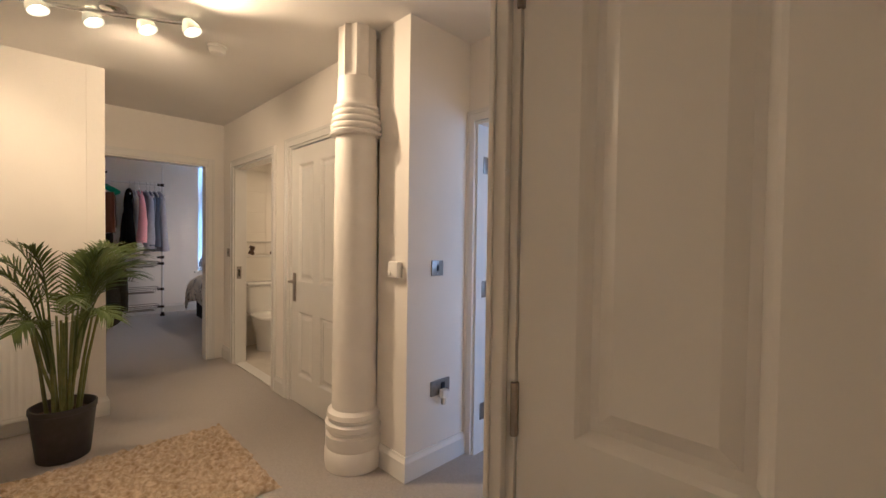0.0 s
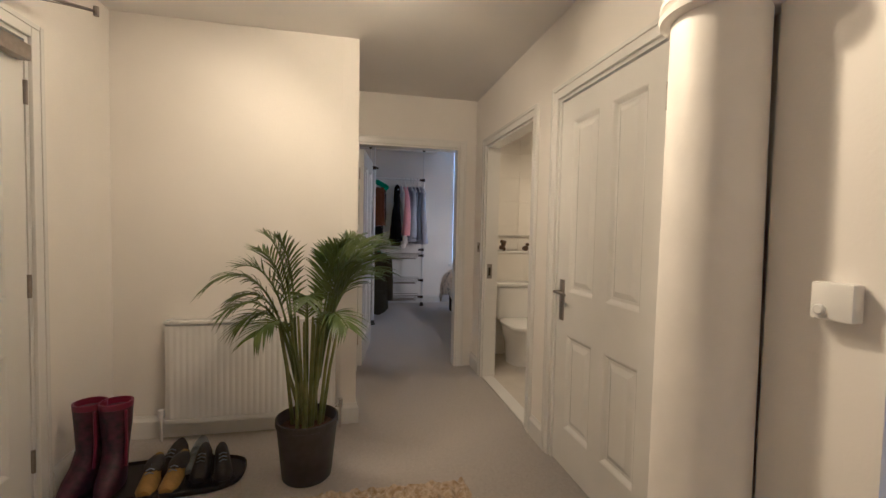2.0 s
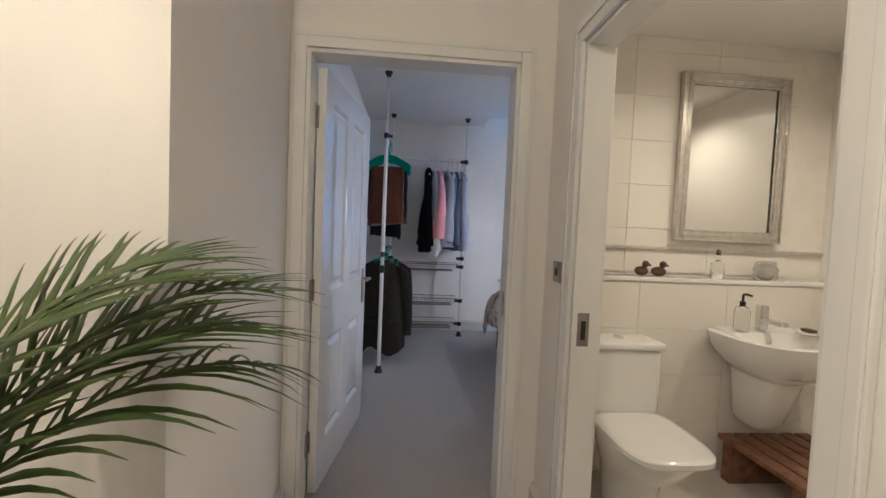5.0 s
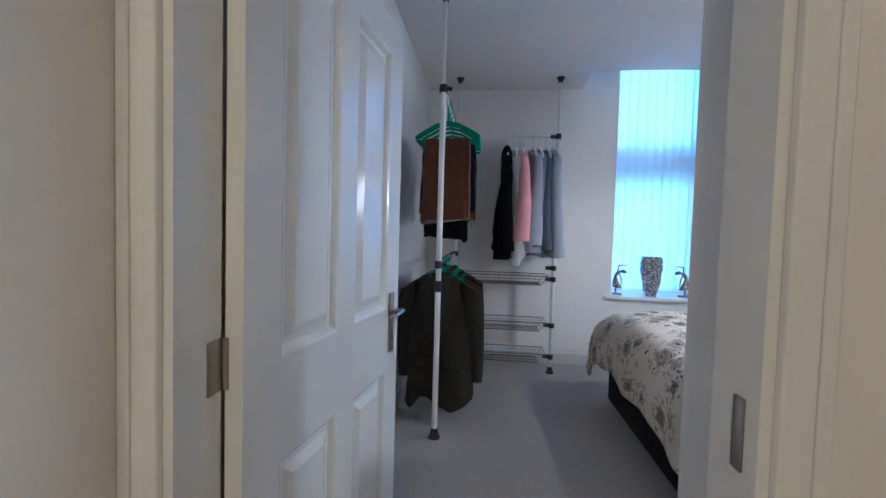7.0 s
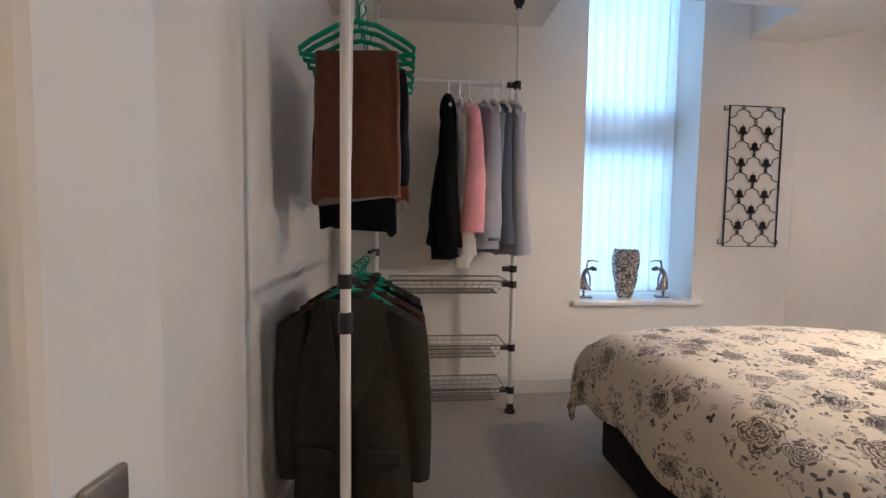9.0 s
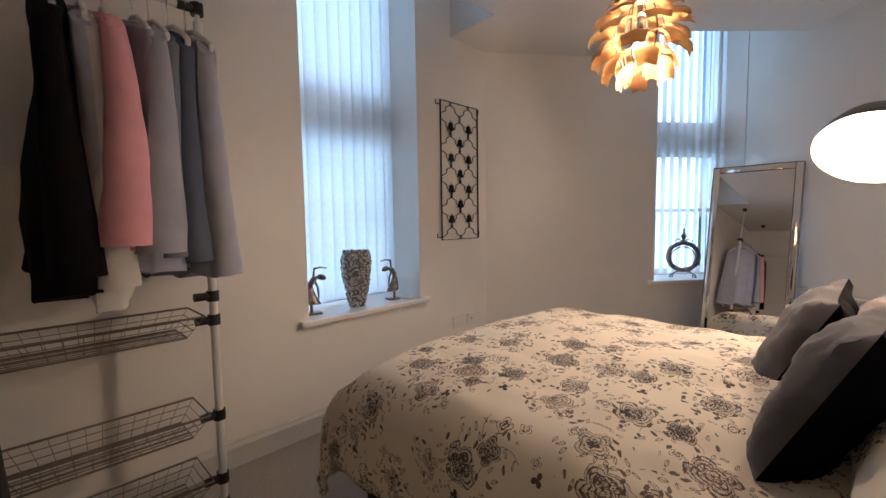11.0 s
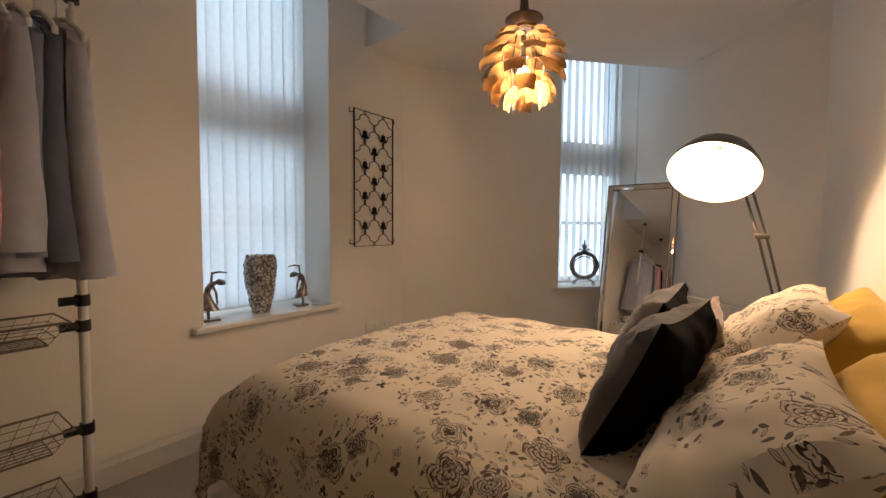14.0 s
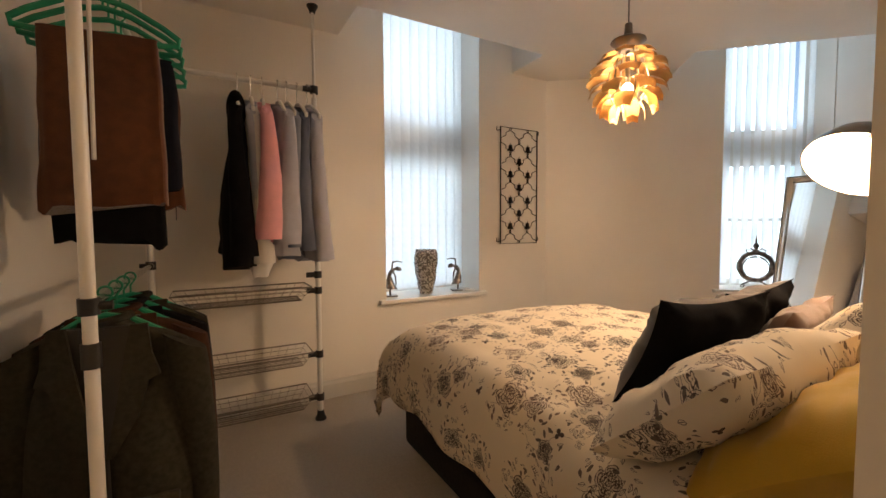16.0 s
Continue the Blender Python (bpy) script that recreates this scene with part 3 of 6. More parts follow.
# raised wells over the two windows
wall("wall_well", (-7.51, 3.405), (-7.51, 1.88), BZ + 0.05, TOP, 0.05, material=CEIL, label="white plaster upstand of ceiling well")
wall("wall_well", (-7.51, 1.88), (-7.95, 1.88), BZ + 0.05, TOP, 0.05, material=CEIL, label="white plaster upstand of ceiling well")
wall("wall_well", (-7.95, 3.44), (-7.51, 3.405), BZ + 0.05, TOP, 0.05, material=CEIL, label="white plaster upstand of ceiling well")
wall("wall_well", (-6.03, 5.306), (-6.89, 4.418), BZ + 0.05, TOP, 0.05, material=CEIL, label="white plaster upstand of ceiling well")
wall("wall_well", (-6.89, 4.418), (-7.28, 4.73), BZ + 0.05, TOP, 0.05, material=CEIL, label="white plaster upstand of ceiling well")
slab("ceiling_well", [(-8.4, 0.3), (-4.6, 0.3), (-4.6, 4.5), (-5.9, 6.4), (-8.4, 6.4)], TOP, TOP + 0.05, CEIL, "white ceiling over the window wells", "ceiling")

# bathroom shell
wall("wall_bath_back", (-4.98, 1.7), (-4.98, 3.5), 0, 2.45, 0.02, material=GROUT, label="tiled bathroom wall behind the basin")
wall("wall_bath_side", (-4.3, 1.715), (-4.98, 1.715), 0, 2.45, 0.015, material=TILE, label="cream tiled bathroom side wall")
wall("wall_bath_north", (-4.98, 3.45), (-3.1, 3.45), 0, 2.45, 0.05, material=TILE, label="cream tiled bathroom end wall")
wall("wall_bath_east", (-3.15, 3.45), (-3.15, 1.7), 0, 2.45, 0.05, material=TILE, label="cream tiled bathroom wall")
slab("ceiling_bathroom", [(-5.0, 1.65), (-3.1, 1.65), (-3.1, 3.5), (-5.0, 3.5)], 2.41, 2.46, CEIL, "white bathroom ceiling", "ceiling")

# room beyond the lobby door
wall("wall_beyond", (-1.75, 2.12), (-1.75, 5.0), 0, 2.5, 0.1)
wall("wall_beyond", (-1.75, 5.0), (1.3, 5.0), 0, 2.5, 0.1)
wall("wall_beyond", (1.2, 5.0), (1.2, 0.9), 0, 2.5, 0.1, [(1.2, 2.6, 0.9, 2.1)])
slab("ceiling_beyond", [(-1.85, 2.1), (1.3, 2.1), (1.3, 5.1), (-1.85, 5.1)], HZ, HZ + 0.1, CEIL, "white painted ceiling of the next room", "ceiling")

# skirting
baseboard([(-3.0, -0.85), (-3.52, -0.85), (-3.52, 0.525), (-4.495, 0.4635)])
baseboard([(-4.515, 1.6), (-4.265, 1.6)])
baseboard([(-3.165, 1.6), (-3.0, 1.6)])
baseboard([(-2.02, 1.6), (-1.68, 1.6), (-1.68, 1.555), (-1.42, 1.555), (-1.42, 2.02), (-1.385, 2.02)])
baseboard([(-4.7, 0.45), (-7.95, 0.45), (-7.95, 3.85), (-6.465, 5.77), (-5.19, 4.40), (-5.11, 1.6)])


# ---- windows ----
def window(name, a, d, w, z0, z1, depth, label, slats, tilt, bars):
    """A tall window in a deep reveal: frame, bars, pane, sill and vertical blind; local x along the wall, y outwards."""
    d = Vector((*d, 0)).normalized()
    n = Vector((-d.y, d.x, 0))
    m = Matrix(((d.x, n.x, 0, a[0]), (d.y, n.y, 0, a[1]), (0, 0, 1, 0), (0, 0, 0, 1)))
    top = thing(name, label, "window", m, kind="structure")
    y0, y1 = depth, depth + 0.06
    b = box(0, y0, z0, 0.06, y1, z1, 0.005)
    box(w - 0.06, y0, z0, w, y1, z1, 0.005, bm=b)
    box(0.061, y0, z0, w - 0.061, y1, z0 + 0.07, 0.005, bm=b)
    box(0.061, y0, z1 - 0.07, w - 0.061, y1, z1, 0.005, bm=b)
    part("window_frame", b, GLOSS, top, smooth=False)
    for zb0, zb1 in bars:
        part("transom", box(0.061, y0 + 0.004, zb0, w - 0.061, y1 - 0.004, zb1, 0.004), GLOSS, top, smooth=False)
    pane = part("pane", box(0.05, y1 - 0.03, z0 + 0.06, w - 0.05, y1 - 0.024, z1 - 0.06), GLASS, top, smooth=False)
    pane.visible_shadow = False
    part("window_sill", box(-0.06, -0.045, z0 - 0.03, w + 0.06, depth - 0.002, z0 + 0.004, 0.008), GLOSS, top, "white painted window board", smooth=False)
    blind = thing("vertical_blind", "closed white vertical fabric blind in window reveal", "blind", m @ pose(0, depth - 0.09, 0))
    part("head_rail", box(0.01, -0.02, z1 - 0.05, w - 0.01, 0.02, z1 - 0.015, 0.004), WHITEPL, blind, smooth=False)
    sw = w / slats
    for k in range(slats):
        b = bmesh.new()
        cols, rows = 5, 2
        vs = [[b.verts.new(((i / (cols - 1) - 0.5) * (sw + 0.014), 0.006 * math.cos((i / (cols - 1) - 0.5) * math.pi), z)) for i in range(cols)] for z in (z0 + 0.03, z1 - 0.05)]
        for i in range(cols - 1):
            b.faces.new((vs[0][i], vs[0][i + 1], vs[1][i + 1], vs[1][i]))
        part("slat", b, BLIND, blind, m=pose(sw * (k + 0.5), 0, 0, 0, 0, tilt))
    b = tube([(0.01, -0.005, z0 + 0.035), (w - 0.01, -0.005, z0 + 0.035)], 0.0022, 5)
    part("bottom_chain", b, WHITEPL, blind)
    return m


BARS = [(1.27, 1.31), (1.8, 2.14)]
M1 = window("window_1", (-7.95, 2.22), (0, 1), 0.865, 0.675, 3.2, 0.37, "tall sash window in deep white reveal", 10, 7, BARS)
a2 = WA + WD * 1.55
M2 = window("window_2", tuple(a2), tuple(WD), 0.87, 0.655, 3.2, 0.3, "tall sash window in deep white reveal beside corner", 10, 30, BARS)
for m, power in ((M1, 18), (M2, 18)):
    lamp("window_daylight", "AREA", m @ pose(0.43, 0.62, 1.95, -90, 0, 0), power, DAY, 1.0, 2.6)
lamp("window_daylight", "AREA", pose(1.36, 3.1, 1.5, 90, 0, 90), 15, (0.95, 0.96, 1.0), 1.4, 1.2)

# ---- doors ----
bed = door_set("door_bedroom", "white painted bedroom doorway with open panelled door", (-4.515, 0.522), (0, 1), 0.927, 2.02, 0.12)
leaf = part("door_leaf", door_leaf(0.845, 1.98), GLOSS, bed, "white gloss four-panel door standing open", smooth=False, m=pose(0.026, 0.128, 0, 0, 0, 90 - 8.0) @ pose(0, -0.02, 0))
handle_set(leaf, 0.77, 0.905, -1, -1)
handle_set(leaf, 0.77, 0.905, 1, -1)
for z in (0.25, 0.97, 1.76):
    b = box(0.022, 0.08, z - 0.05, 0.026, 0.122, z + 0.05, 0.001)
    tube([(0.028, 0.126, z - 0.05), (0.028, 0.126, z + 0.05)], 0.007, bm=b)
    part("hinge", b, STEEL, bed, "brushed steel butt hinge")
part("strike_plate", box(0.901, 0.03, 0.89, 0.906, 0.055, 1.0, 0.001), STEEL, bed, "steel strike plate")

bath = door_set("door_bathroom", "open bathroom doorway with white architrave", (-4.195, 1.6), (1, 0), 0.96, 1.985, 0.1)
part("strike_plate", box(0.021, 0.018, 0.86, 0.0245, 0.062, 0.985, 0.001), STEEL, bath, "brushed steel strike plate")
# thin black plate for the shade inside the latch hole
part("slot_shade", box(0.0248, 0.031, 0.885, 0.0256, 0.049, 0.955), BLACKPL, bath, smooth=False)
part("threshold", box(0.022, 0.0, 0.001, 0.938, 0.1, 0.012, 0.004), GLOSS, bath, "pale threshold strip", smooth=False)
leaf = part("door_leaf", door_leaf(0.9, 1.96), GLOSS, bath, "white gloss four-panel door standing open", smooth=False, m=pose(0.935, 0.11, 0, 0, 0, 100) @ pose(0, 0.02, 0))
handle_set(leaf, 0.84, 0.93, 1, -1)

cup = door_set("door_cupboard", "closed white panelled cupboard door", (-2.93, 1.6), (1, 0), 0.84, 1.995, 0.1, sides=(0,))
leaf = part("door_leaf", door_leaf(0.79, 1.965), GLOSS, cup, "white gloss four-panel door", smooth=False, m=pose(0.815, 0.028, 0, 0, 0, 180))
handle_set(leaf, 0.73, 0.91, 1, -1)
for z in (0.25, 1.0, 1.76):
    b = box(0.81, 0.0, z - 0.05, 0.818, 0.008, z + 0.05, 0.001)
    tube([(0.817, -0.002, z - 0.05), (0.817, -0.002, z + 0.05)], 0.007, bm=b)
    part("hinge", b, STEEL, cup, "brushed steel butt hinge")

near = door_set("door_near", "closed white panelled door beside the lobby", (-0.22, 0.8), (1, 0), 0.91, 1.985, 0.1, sides=(0,), aw=0.04)
leaf = part("door_leaf", door_leaf(0.86, 1.955, lock=(0.72, 0.95)), GLOSS, near, "white gloss four-panel door", smooth=False, m=pose(0.025, 0.025, 0))
handle_set(leaf, 0.8, 0.93, -1, -1)
for z in (0.25, 0.97, 1.76):
    b = box(0.02, 0.0, z - 0.05, 0.028, 0.006, z + 0.05, 0.001)
    tube([(0.023, -0.003, z - 0.05), (0.023, -0.003, z + 0.05)], 0.007, bm=b)
    part("hinge", b, STEEL, near, "brushed steel butt hinge")

lob = door_set("door_lobby", "open white panelled door in lobby doorway", (-1.37, 2.02), (1, 0), 0.82, 1.985, 0.1)
leaf = part("door_leaf", door_leaf(0.772, 1.955), GLOSS, lob, "white gloss four-panel door standing open", smooth=False, m=pose(0.024, 0.112, 0, 0, 0, 87) @ pose(0, -0.02, 0))
handle_set(leaf, 0.71, 0.93, -1, -1)
for z in (0.25, 0.99, 1.73):
    b = box(0.0215, 0.05, z - 0.05, 0.026, 0.1, z + 0.05, 0.001)
    tube([(0.027, 0.106, z - 0.05), (0.027, 0.106, z + 0.05)], 0.007, bm=b)
    part("hinge", b, STEEL, lob, "brushed steel butt hinge")

front = door_set("door_front", "closed white panelled flat entrance door with closer", (-2.08, -0.85), (-1, 0), 0.84, 2.04, 0.1, sides=(0,))
leaf = part("door_leaf", door_leaf(0.79, 2.01, 0.044), GLOSS, front, "white gloss four-panel entrance door", smooth=False, m=pose(0.815, 0.026, 0, 0, 0, 180))
for z in (0.22, 0.985, 1.8):
    b = box(0.811, 0.0, z - 0.05, 0.819, 0.006, z + 0.05, 0.001)
    tube([(0.817, -0.003, z - 0.05), (0.817, -0.003, z + 0.05)], 0.007, bm=b)
    part("hinge", b, STEEL, front, "brushed steel butt hinge")
closer = part("door_closer", box(0.55, -0.045, 1.92, 0.79, 0.002, 1.985, 0.006), STEEL, front, "steel overhead door closer")
b = tube([(0.6, -0.05, 2.11), (0.9, -0.22, 2.2), (0.6, -0.03, 2.14), (0.45, -0.02, 2.14)], 0.008)
tube([(0.6, -0.03, 1.97), (0.6, -0.05, 2.12)], 0.012, bm=b)
tube([(0.9, -0.22, 2.18), (0.9, -0.22, 2.22)], 0.011, bm=b)
tube([(0.45, -0.02, 2.14), (0.45, 0.0, 2.14)], 0.014, bm=b)
part("closer_arm", b, STEEL, closer, "bright steel closer arm")

# ---- bathroom fittings ----
slab("floor_bathroom", [(-4.98, 1.7), (-3.15, 1.7), (-3.15, 3.45), (-4.98, 3.45)], 0.002, 0.008, FLOORTILE, "pale tiled bathroom floor", "floor")
tilewall = bpy.data.objects["wall_bath_back"]


def tile_data(w, h):
    return mesh_of(box(-0.006, -w / 2, -h / 2, 0.0, w / 2, h / 2, 0.002, seg=1), "tile", TILE)


TW, TH = 0.4988, 0.2488
tile_me = tile_data(TW, TH)
for j in range(6):
    for i in range(4):
        y, z = 1.72 + 0.25 + i * 0.5, 1.08 + 0.125 + j * 0.25
        if y < 3.45 and z < 2.5:
            o = new("tile", tile_me)
            o.parent = tilewall
            o.matrix_local = Matrix.Translation((-4.972, y, z))
ledge = thing("boxed_ledge", "cream tiled boxed-in ledge behind toilet and basin", "ledge", kind="structure")
part("ledge_front", box(-4.95, 1.725, 0.009, -4.802, 3.44, 1.045), GROUT, ledge, smooth=False)
part("ledge_top", box(-4.96, 1.722, 1.046, -4.788, 3.445, 1.068, 0.004), CERAMIC, ledge, "white ledge top", smooth=False)
face = mesh_of(box(0, -TW / 2, -TH / 2, 0.006, TW / 2, TH / 2, 0.002, seg=1), "tile", TILE)
for j in range(4):
    for i in range(4):
        y, z = 1.97 + i * 0.5, 0.165 + j * 0.25
        if y + TW / 2 < 3.5:
            o = new("tile", face)
            o.parent = ledge
            o.matrix_local = Matrix.Translation((-4.803, min(y, 3.19), z))
trim = solid("tile_trim", box(-4.965, 1.72, 1.21, -4.955, 3.44, 1.232, 0.003), SILVERFRAME, "thin silver border trim on tiles", "trim", kind="structure")


def cistern_toilet():
    t = thing("toilet", "white ceramic close-coupled toilet with closed lid", "toilet", pose(-4.79, 2.06, 0.008, 0, 0, -90))
    # local x to the side, y forwards (away from the wall)
    part("cistern", box(-0.18, 0.004, 0.40, 0.18, 0.2, 0.72, 0.03, seg=4), CERAMIC, t)
    lid = part("cistern_lid", box(-0.19, 0.0, 0.721, 0.19, 0.212, 0.757, 0.014, seg=3), CERAMIC, t)
    part("flush_button", lathe([(0.025, 0.757), (0.025, 0.766), (0.018, 0.769), (0, 0.769)], 20), CHROME, lid, "chrome dual flush button", m=pose(0, 0.1, 0))
    rings = []
    for z, w, f, bk in ((0, 0.1, 0.42, 0.1), (0.05, 0.1, 0.4, 0.1), (0.2, 0.12, 0.46, 0.09), (0.3, 0.165, 0.58, 0.08), (0.375, 0.18, 0.64, 0.08), (0.385, 0.18, 0.64, 0.08)):
        ring = []
        for k in range(28):
            a = 2 * math.pi * k / 28
            y = (f + bk) / 2 + (f - bk) / 2 * math.sin(a)
            ring.append((w * math.cos(a) * (1 if math.sin(a) > 0 else 1.0), y, z))
        rings.append(ring)
    part("bowl", rings_mesh(rings), CERAMIC, t)
    rings = []
    for z, g in ((0.386, 0.0), (0.392, 0.006), (0.41, 0.006), (0.42, -0.004), (0.424, -0.03)):
        rings.append([((0.185 + g) * math.copysign(abs(math.cos(a)) ** 0.5, math.cos(a)), 0.42 + (0.225 + g) * math.copysign(abs(math.sin(a)) ** (0.7 if math.sin(a) > 0 else 0.4), math.sin(a)), z) for a in (2 * math.pi * k / 32 for k in range(32))])
    part("seat_lid", rings_mesh(rings), CERAMIC, t, "white closed toilet lid")
    return t


cistern_toilet()


def basin():
    t = thing("wash_basin", "white ceramic wash basin on half pedestal", "basin", pose(-4.79, 2.85, 0.0, 0, 0, -90))
    rings = []

    def outline(w, f, z, back=0.0):
        pts = []
        for k in range(40):
            a = 2 * math.pi * k / 40
            c, s = math.cos(a), math.sin(a)
            pts.append((w * math.copysign(abs(c) ** 0.55, c), back + (f - back) * (0.5 + 0.5 * math.copysign(abs(s) ** (0.85 if s > 0 else 0.35), s)), z))
        return pts

    for w, f, z, bk in ((0.12, 0.3, 0.6, 0.02), (0.2, 0.38, 0.66, 0.01), (0.28, 0.45, 0.74, 0.004), (0.3, 0.47, 0.8, 0.0), (0.302, 0.472, 0.812, 0.0), (0.292, 0.462, 0.818, 0.006), (0.25, 0.43, 0.812, 0.12), (0.22, 0.4, 0.76, 0.14), (0.12, 0.3, 0.7, 0.18), (0.02, 0.26, 0.695, 0.22)):
        rings.append(outline(w, f, z, bk))
    part("bowl", rings_mesh(rings), CERAMIC, t)
    rings = [outline(w, f, z, 0.004) for w, f, z in ((0.06, 0.16, 0.32), (0.09, 0.2, 0.36), (0.11, 0.24, 0.5), (0.13, 0.3, 0.64))]
    part("half_pedestal", rings_mesh(rings), CERAMIC, t)
    tap = part("tap", box(-0.022, 0.06, 0.818, 0.022, 0.1, 0.95, 0.006), CHROME, t, "chrome mixer tap", smooth=False)
    part("spout", box(-0.018, 0.095, 0.86, 0.018, 0.22, 0.885, 0.006), CHROME, tap, smooth=False)
    part("overflow_ring", lathe([(0.012, 0), (0.012, 0.004), (0.006, 0.006)], 16), CHROME, t, m=pose(0, 0.135, 0.77, -70))
    return t


basin()
b = lathe([(0.032, 0), (0.036, 0.01), (0.036, 0.1), (0.03, 0.118), (0.012, 0.125)], 24)
sd = thing("soap_dispenser", "clear soap dispenser with black pump on basin", "soap dispenser", pose(-4.69, 2.72, 0.819))
part("bottle", b, CLEAR, sd)
b = lathe([(0.014, 0.125), (0.014, 0.15), (0.006, 0.152), (0.006, 0.185)], 16)
tube([(0, 0, 0.185), (0.02, 0.0, 0.19), (0.055, 0.0, 0.186)], 0.006, bm=b)
part("pump", b, BLACKPL, sd, "black plastic pump")
b = lathe([(0.04, 0), (0.05, 0.004), (0.055, 0.016), (0.048, 0.014), (0.03, 0.008)], 24)
dish = thing("soap_dish", "white ceramic soap dish with brown soap", "soap dish", pose(-4.62, 3.03, 0.819))
part("dish", b, CERAMIC, dish)
part("soap_bar", box(-0.03, -0.02, 0.012, 0.03, 0.02, 0.03, 0.008), SAGE, dish, "brown soap bar")
# framed mirror
fm = thing("framed_mirror", "rectangular mirror in stepped silver frame", "mirror", pose(-4.964, 2.81, 1.27))
b = bmesh.new()
for k, (wd, y0, y1, z0, z1) in enumerate(((0, -0.325, -0.273, 0, 0.95), (0, 0.273, 0.325, 0, 0.95), (0, -0.2725, 0.2725, 0, 0.052), (0, -0.2725, 0.2725, 0.898, 0.95))):
    box(0, y0, z0, 0.03, y1, z1, 0.008, bm=b)
part("mirror_frame", b, SILVERFRAME, fm, "stepped silver frame")
for w, e, d in ((0.0, 0.012, 0.037), (0.03, 0.01, 0.034), (0.052, 0.014, 0.022)):
    ya, za, zb = 0.325 - w, w, 0.95 - w
    for y0, y1, z0, z1 in ((-ya, ya, za, za + e), (-ya, ya, zb - e, zb), (-ya, -ya + e, za + e, zb - e), (ya - e, ya, za + e, zb - e)):
        part("frame_bead", box(0.02, y0, z0, d, y1, z1, 0.003), SILVERFRAME, fm)
part("mirror_plate", box(0.004, -0.2715, 0.053, 0.012, 0.2715, 0.897), MIRROR, fm, smooth=False)
# ledge ornaments
for y, s in ((2.27, 1.0), (2.37, 1.05)):
    o = thing("duck_ornament", "small dark wooden duck ornament on ledge", "ornament", pose(-4.88, y, 1.068, 0, 0, 30), group="ledge ducks")
    b = bmesh.new()
    bmesh.ops.create_icosphere(b, subdivisions=3, radius=0.03 * s, matrix=Matrix.Translation((0, 0, 0.026)) @ Matrix.Diagonal((1.3, 0.85, 0.85, 1)))
    part("body", b, SAGE, o)
    b = bmesh.new()
    bmesh.ops.create_icosphere(b, subdivisions=2, radius=0.019, matrix=Matrix.Translation((0.024, 0, 0.066)))
    tube([(0.03, 0, 0.066), (0.055, 0, 0.06)], [0.009, 0.004], bm=b)
    tube([(0.012, 0, 0.035), (0.022, 0, 0.06)], 0.013, bm=b)
    part("head", b, SAGE, o)
b = bmesh.new()
rng = random.Random(4)
for k in range(26):
    a, r = rng.uniform(0, 6.28), rng.uniform(0, 0.04)
    bmesh.ops.create_icosphere(b, subdivisions=1, radius=rng.uniform(0.012, 0.024), matrix=Matrix.Translation((math.cos(a) * r, math.sin(a) * r, rng.uniform(0.015, 0.1))))
solid("dried_arrangement", b, SAGE, "brown dried flower arrangement on bathroom ledge", "ornament", m=pose(-4.88, 2.02, 1.068))
gb = thing("glass_bottle", "clear glass bottle with dark stopper on ledge", "bottle", pose(-4.87, 2.71, 1.068))
part("bottle", lathe([(0.03, 0), (0.034, 0.005), (0.034, 0.08), (0.012, 0.1), (0.01, 0.13), (0, 0.13)], 20), CLEAR, gb)
part("stopper", lathe([(0.009, 0.13), (0.014, 0.14), (0.009, 0.16), (0, 0.165)], 16), DARKSTEEL, gb)
gj = thing("glass_jar", "clear glass jar with pale cotton on ledge", "jar", pose(-4.87, 3.0, 1.068))
part("jar", lathe([(0.045, 0), (0.055, 0.01), (0.06, 0.06), (0.045, 0.1), (0.03, 0.105), (0, 0.105)], 24), CLEAR, gj)
b = bmesh.new()
bmesh.ops.create_icosphere(b, subdivisions=3, radius=0.04, matrix=Matrix.Translation((0, 0, 0.05)))
part("cotton_wool", b, WHITECLOTH, gj)
# wooden duckboard below the basin
wd = thing("duckboard", "dark wooden slatted bath board under basin", "bath mat", pose(-4.5, 2.95, 0.009))
for k in range(6):
    part("slat", box(-0.27, -0.25 + k * 0.09, 0.2, 0.27, -0.175 + k * 0.09, 0.225, 0.004), WOOD, wd)
for x in (-0.2, 0.2):
    part("batten", box(x - 0.03, -0.25, 0.0, x + 0.03, 0.275, 0.199, 0.003), WOOD, wd)
tr = thing("toilet_roll", "white toilet roll on wall holder", "toilet roll", pose(-4.5, 1.735, 0.62, 90, 0, 90))
b = lathe([(0.02, -0.05), (0.052, -0.05), (0.055, -0.045), (0.055, 0.045), (0.052, 0.05), (0.02, 0.05)], 28)
part("roll", b, WHITECLOTH, tr)
for sx, sy in ((-4.1, 2.2), (-3.9, 2.95)):
    dl = thing("ceiling_downlight", "round recessed chrome ceiling downlight", "downlight", pose(sx, sy, 2.41), group="bathroom downlights")
    part("bezel", lathe([(0.04, -0.004), (0.045, -0.008), (0.03, -0.003), (0.03, 0.0)], 24), CHROME, dl)

# ---- hall things ----
rad = thing("radiator", "white panel radiator on hall wall", "radiator", pose(-3.52, -0.55, 0))


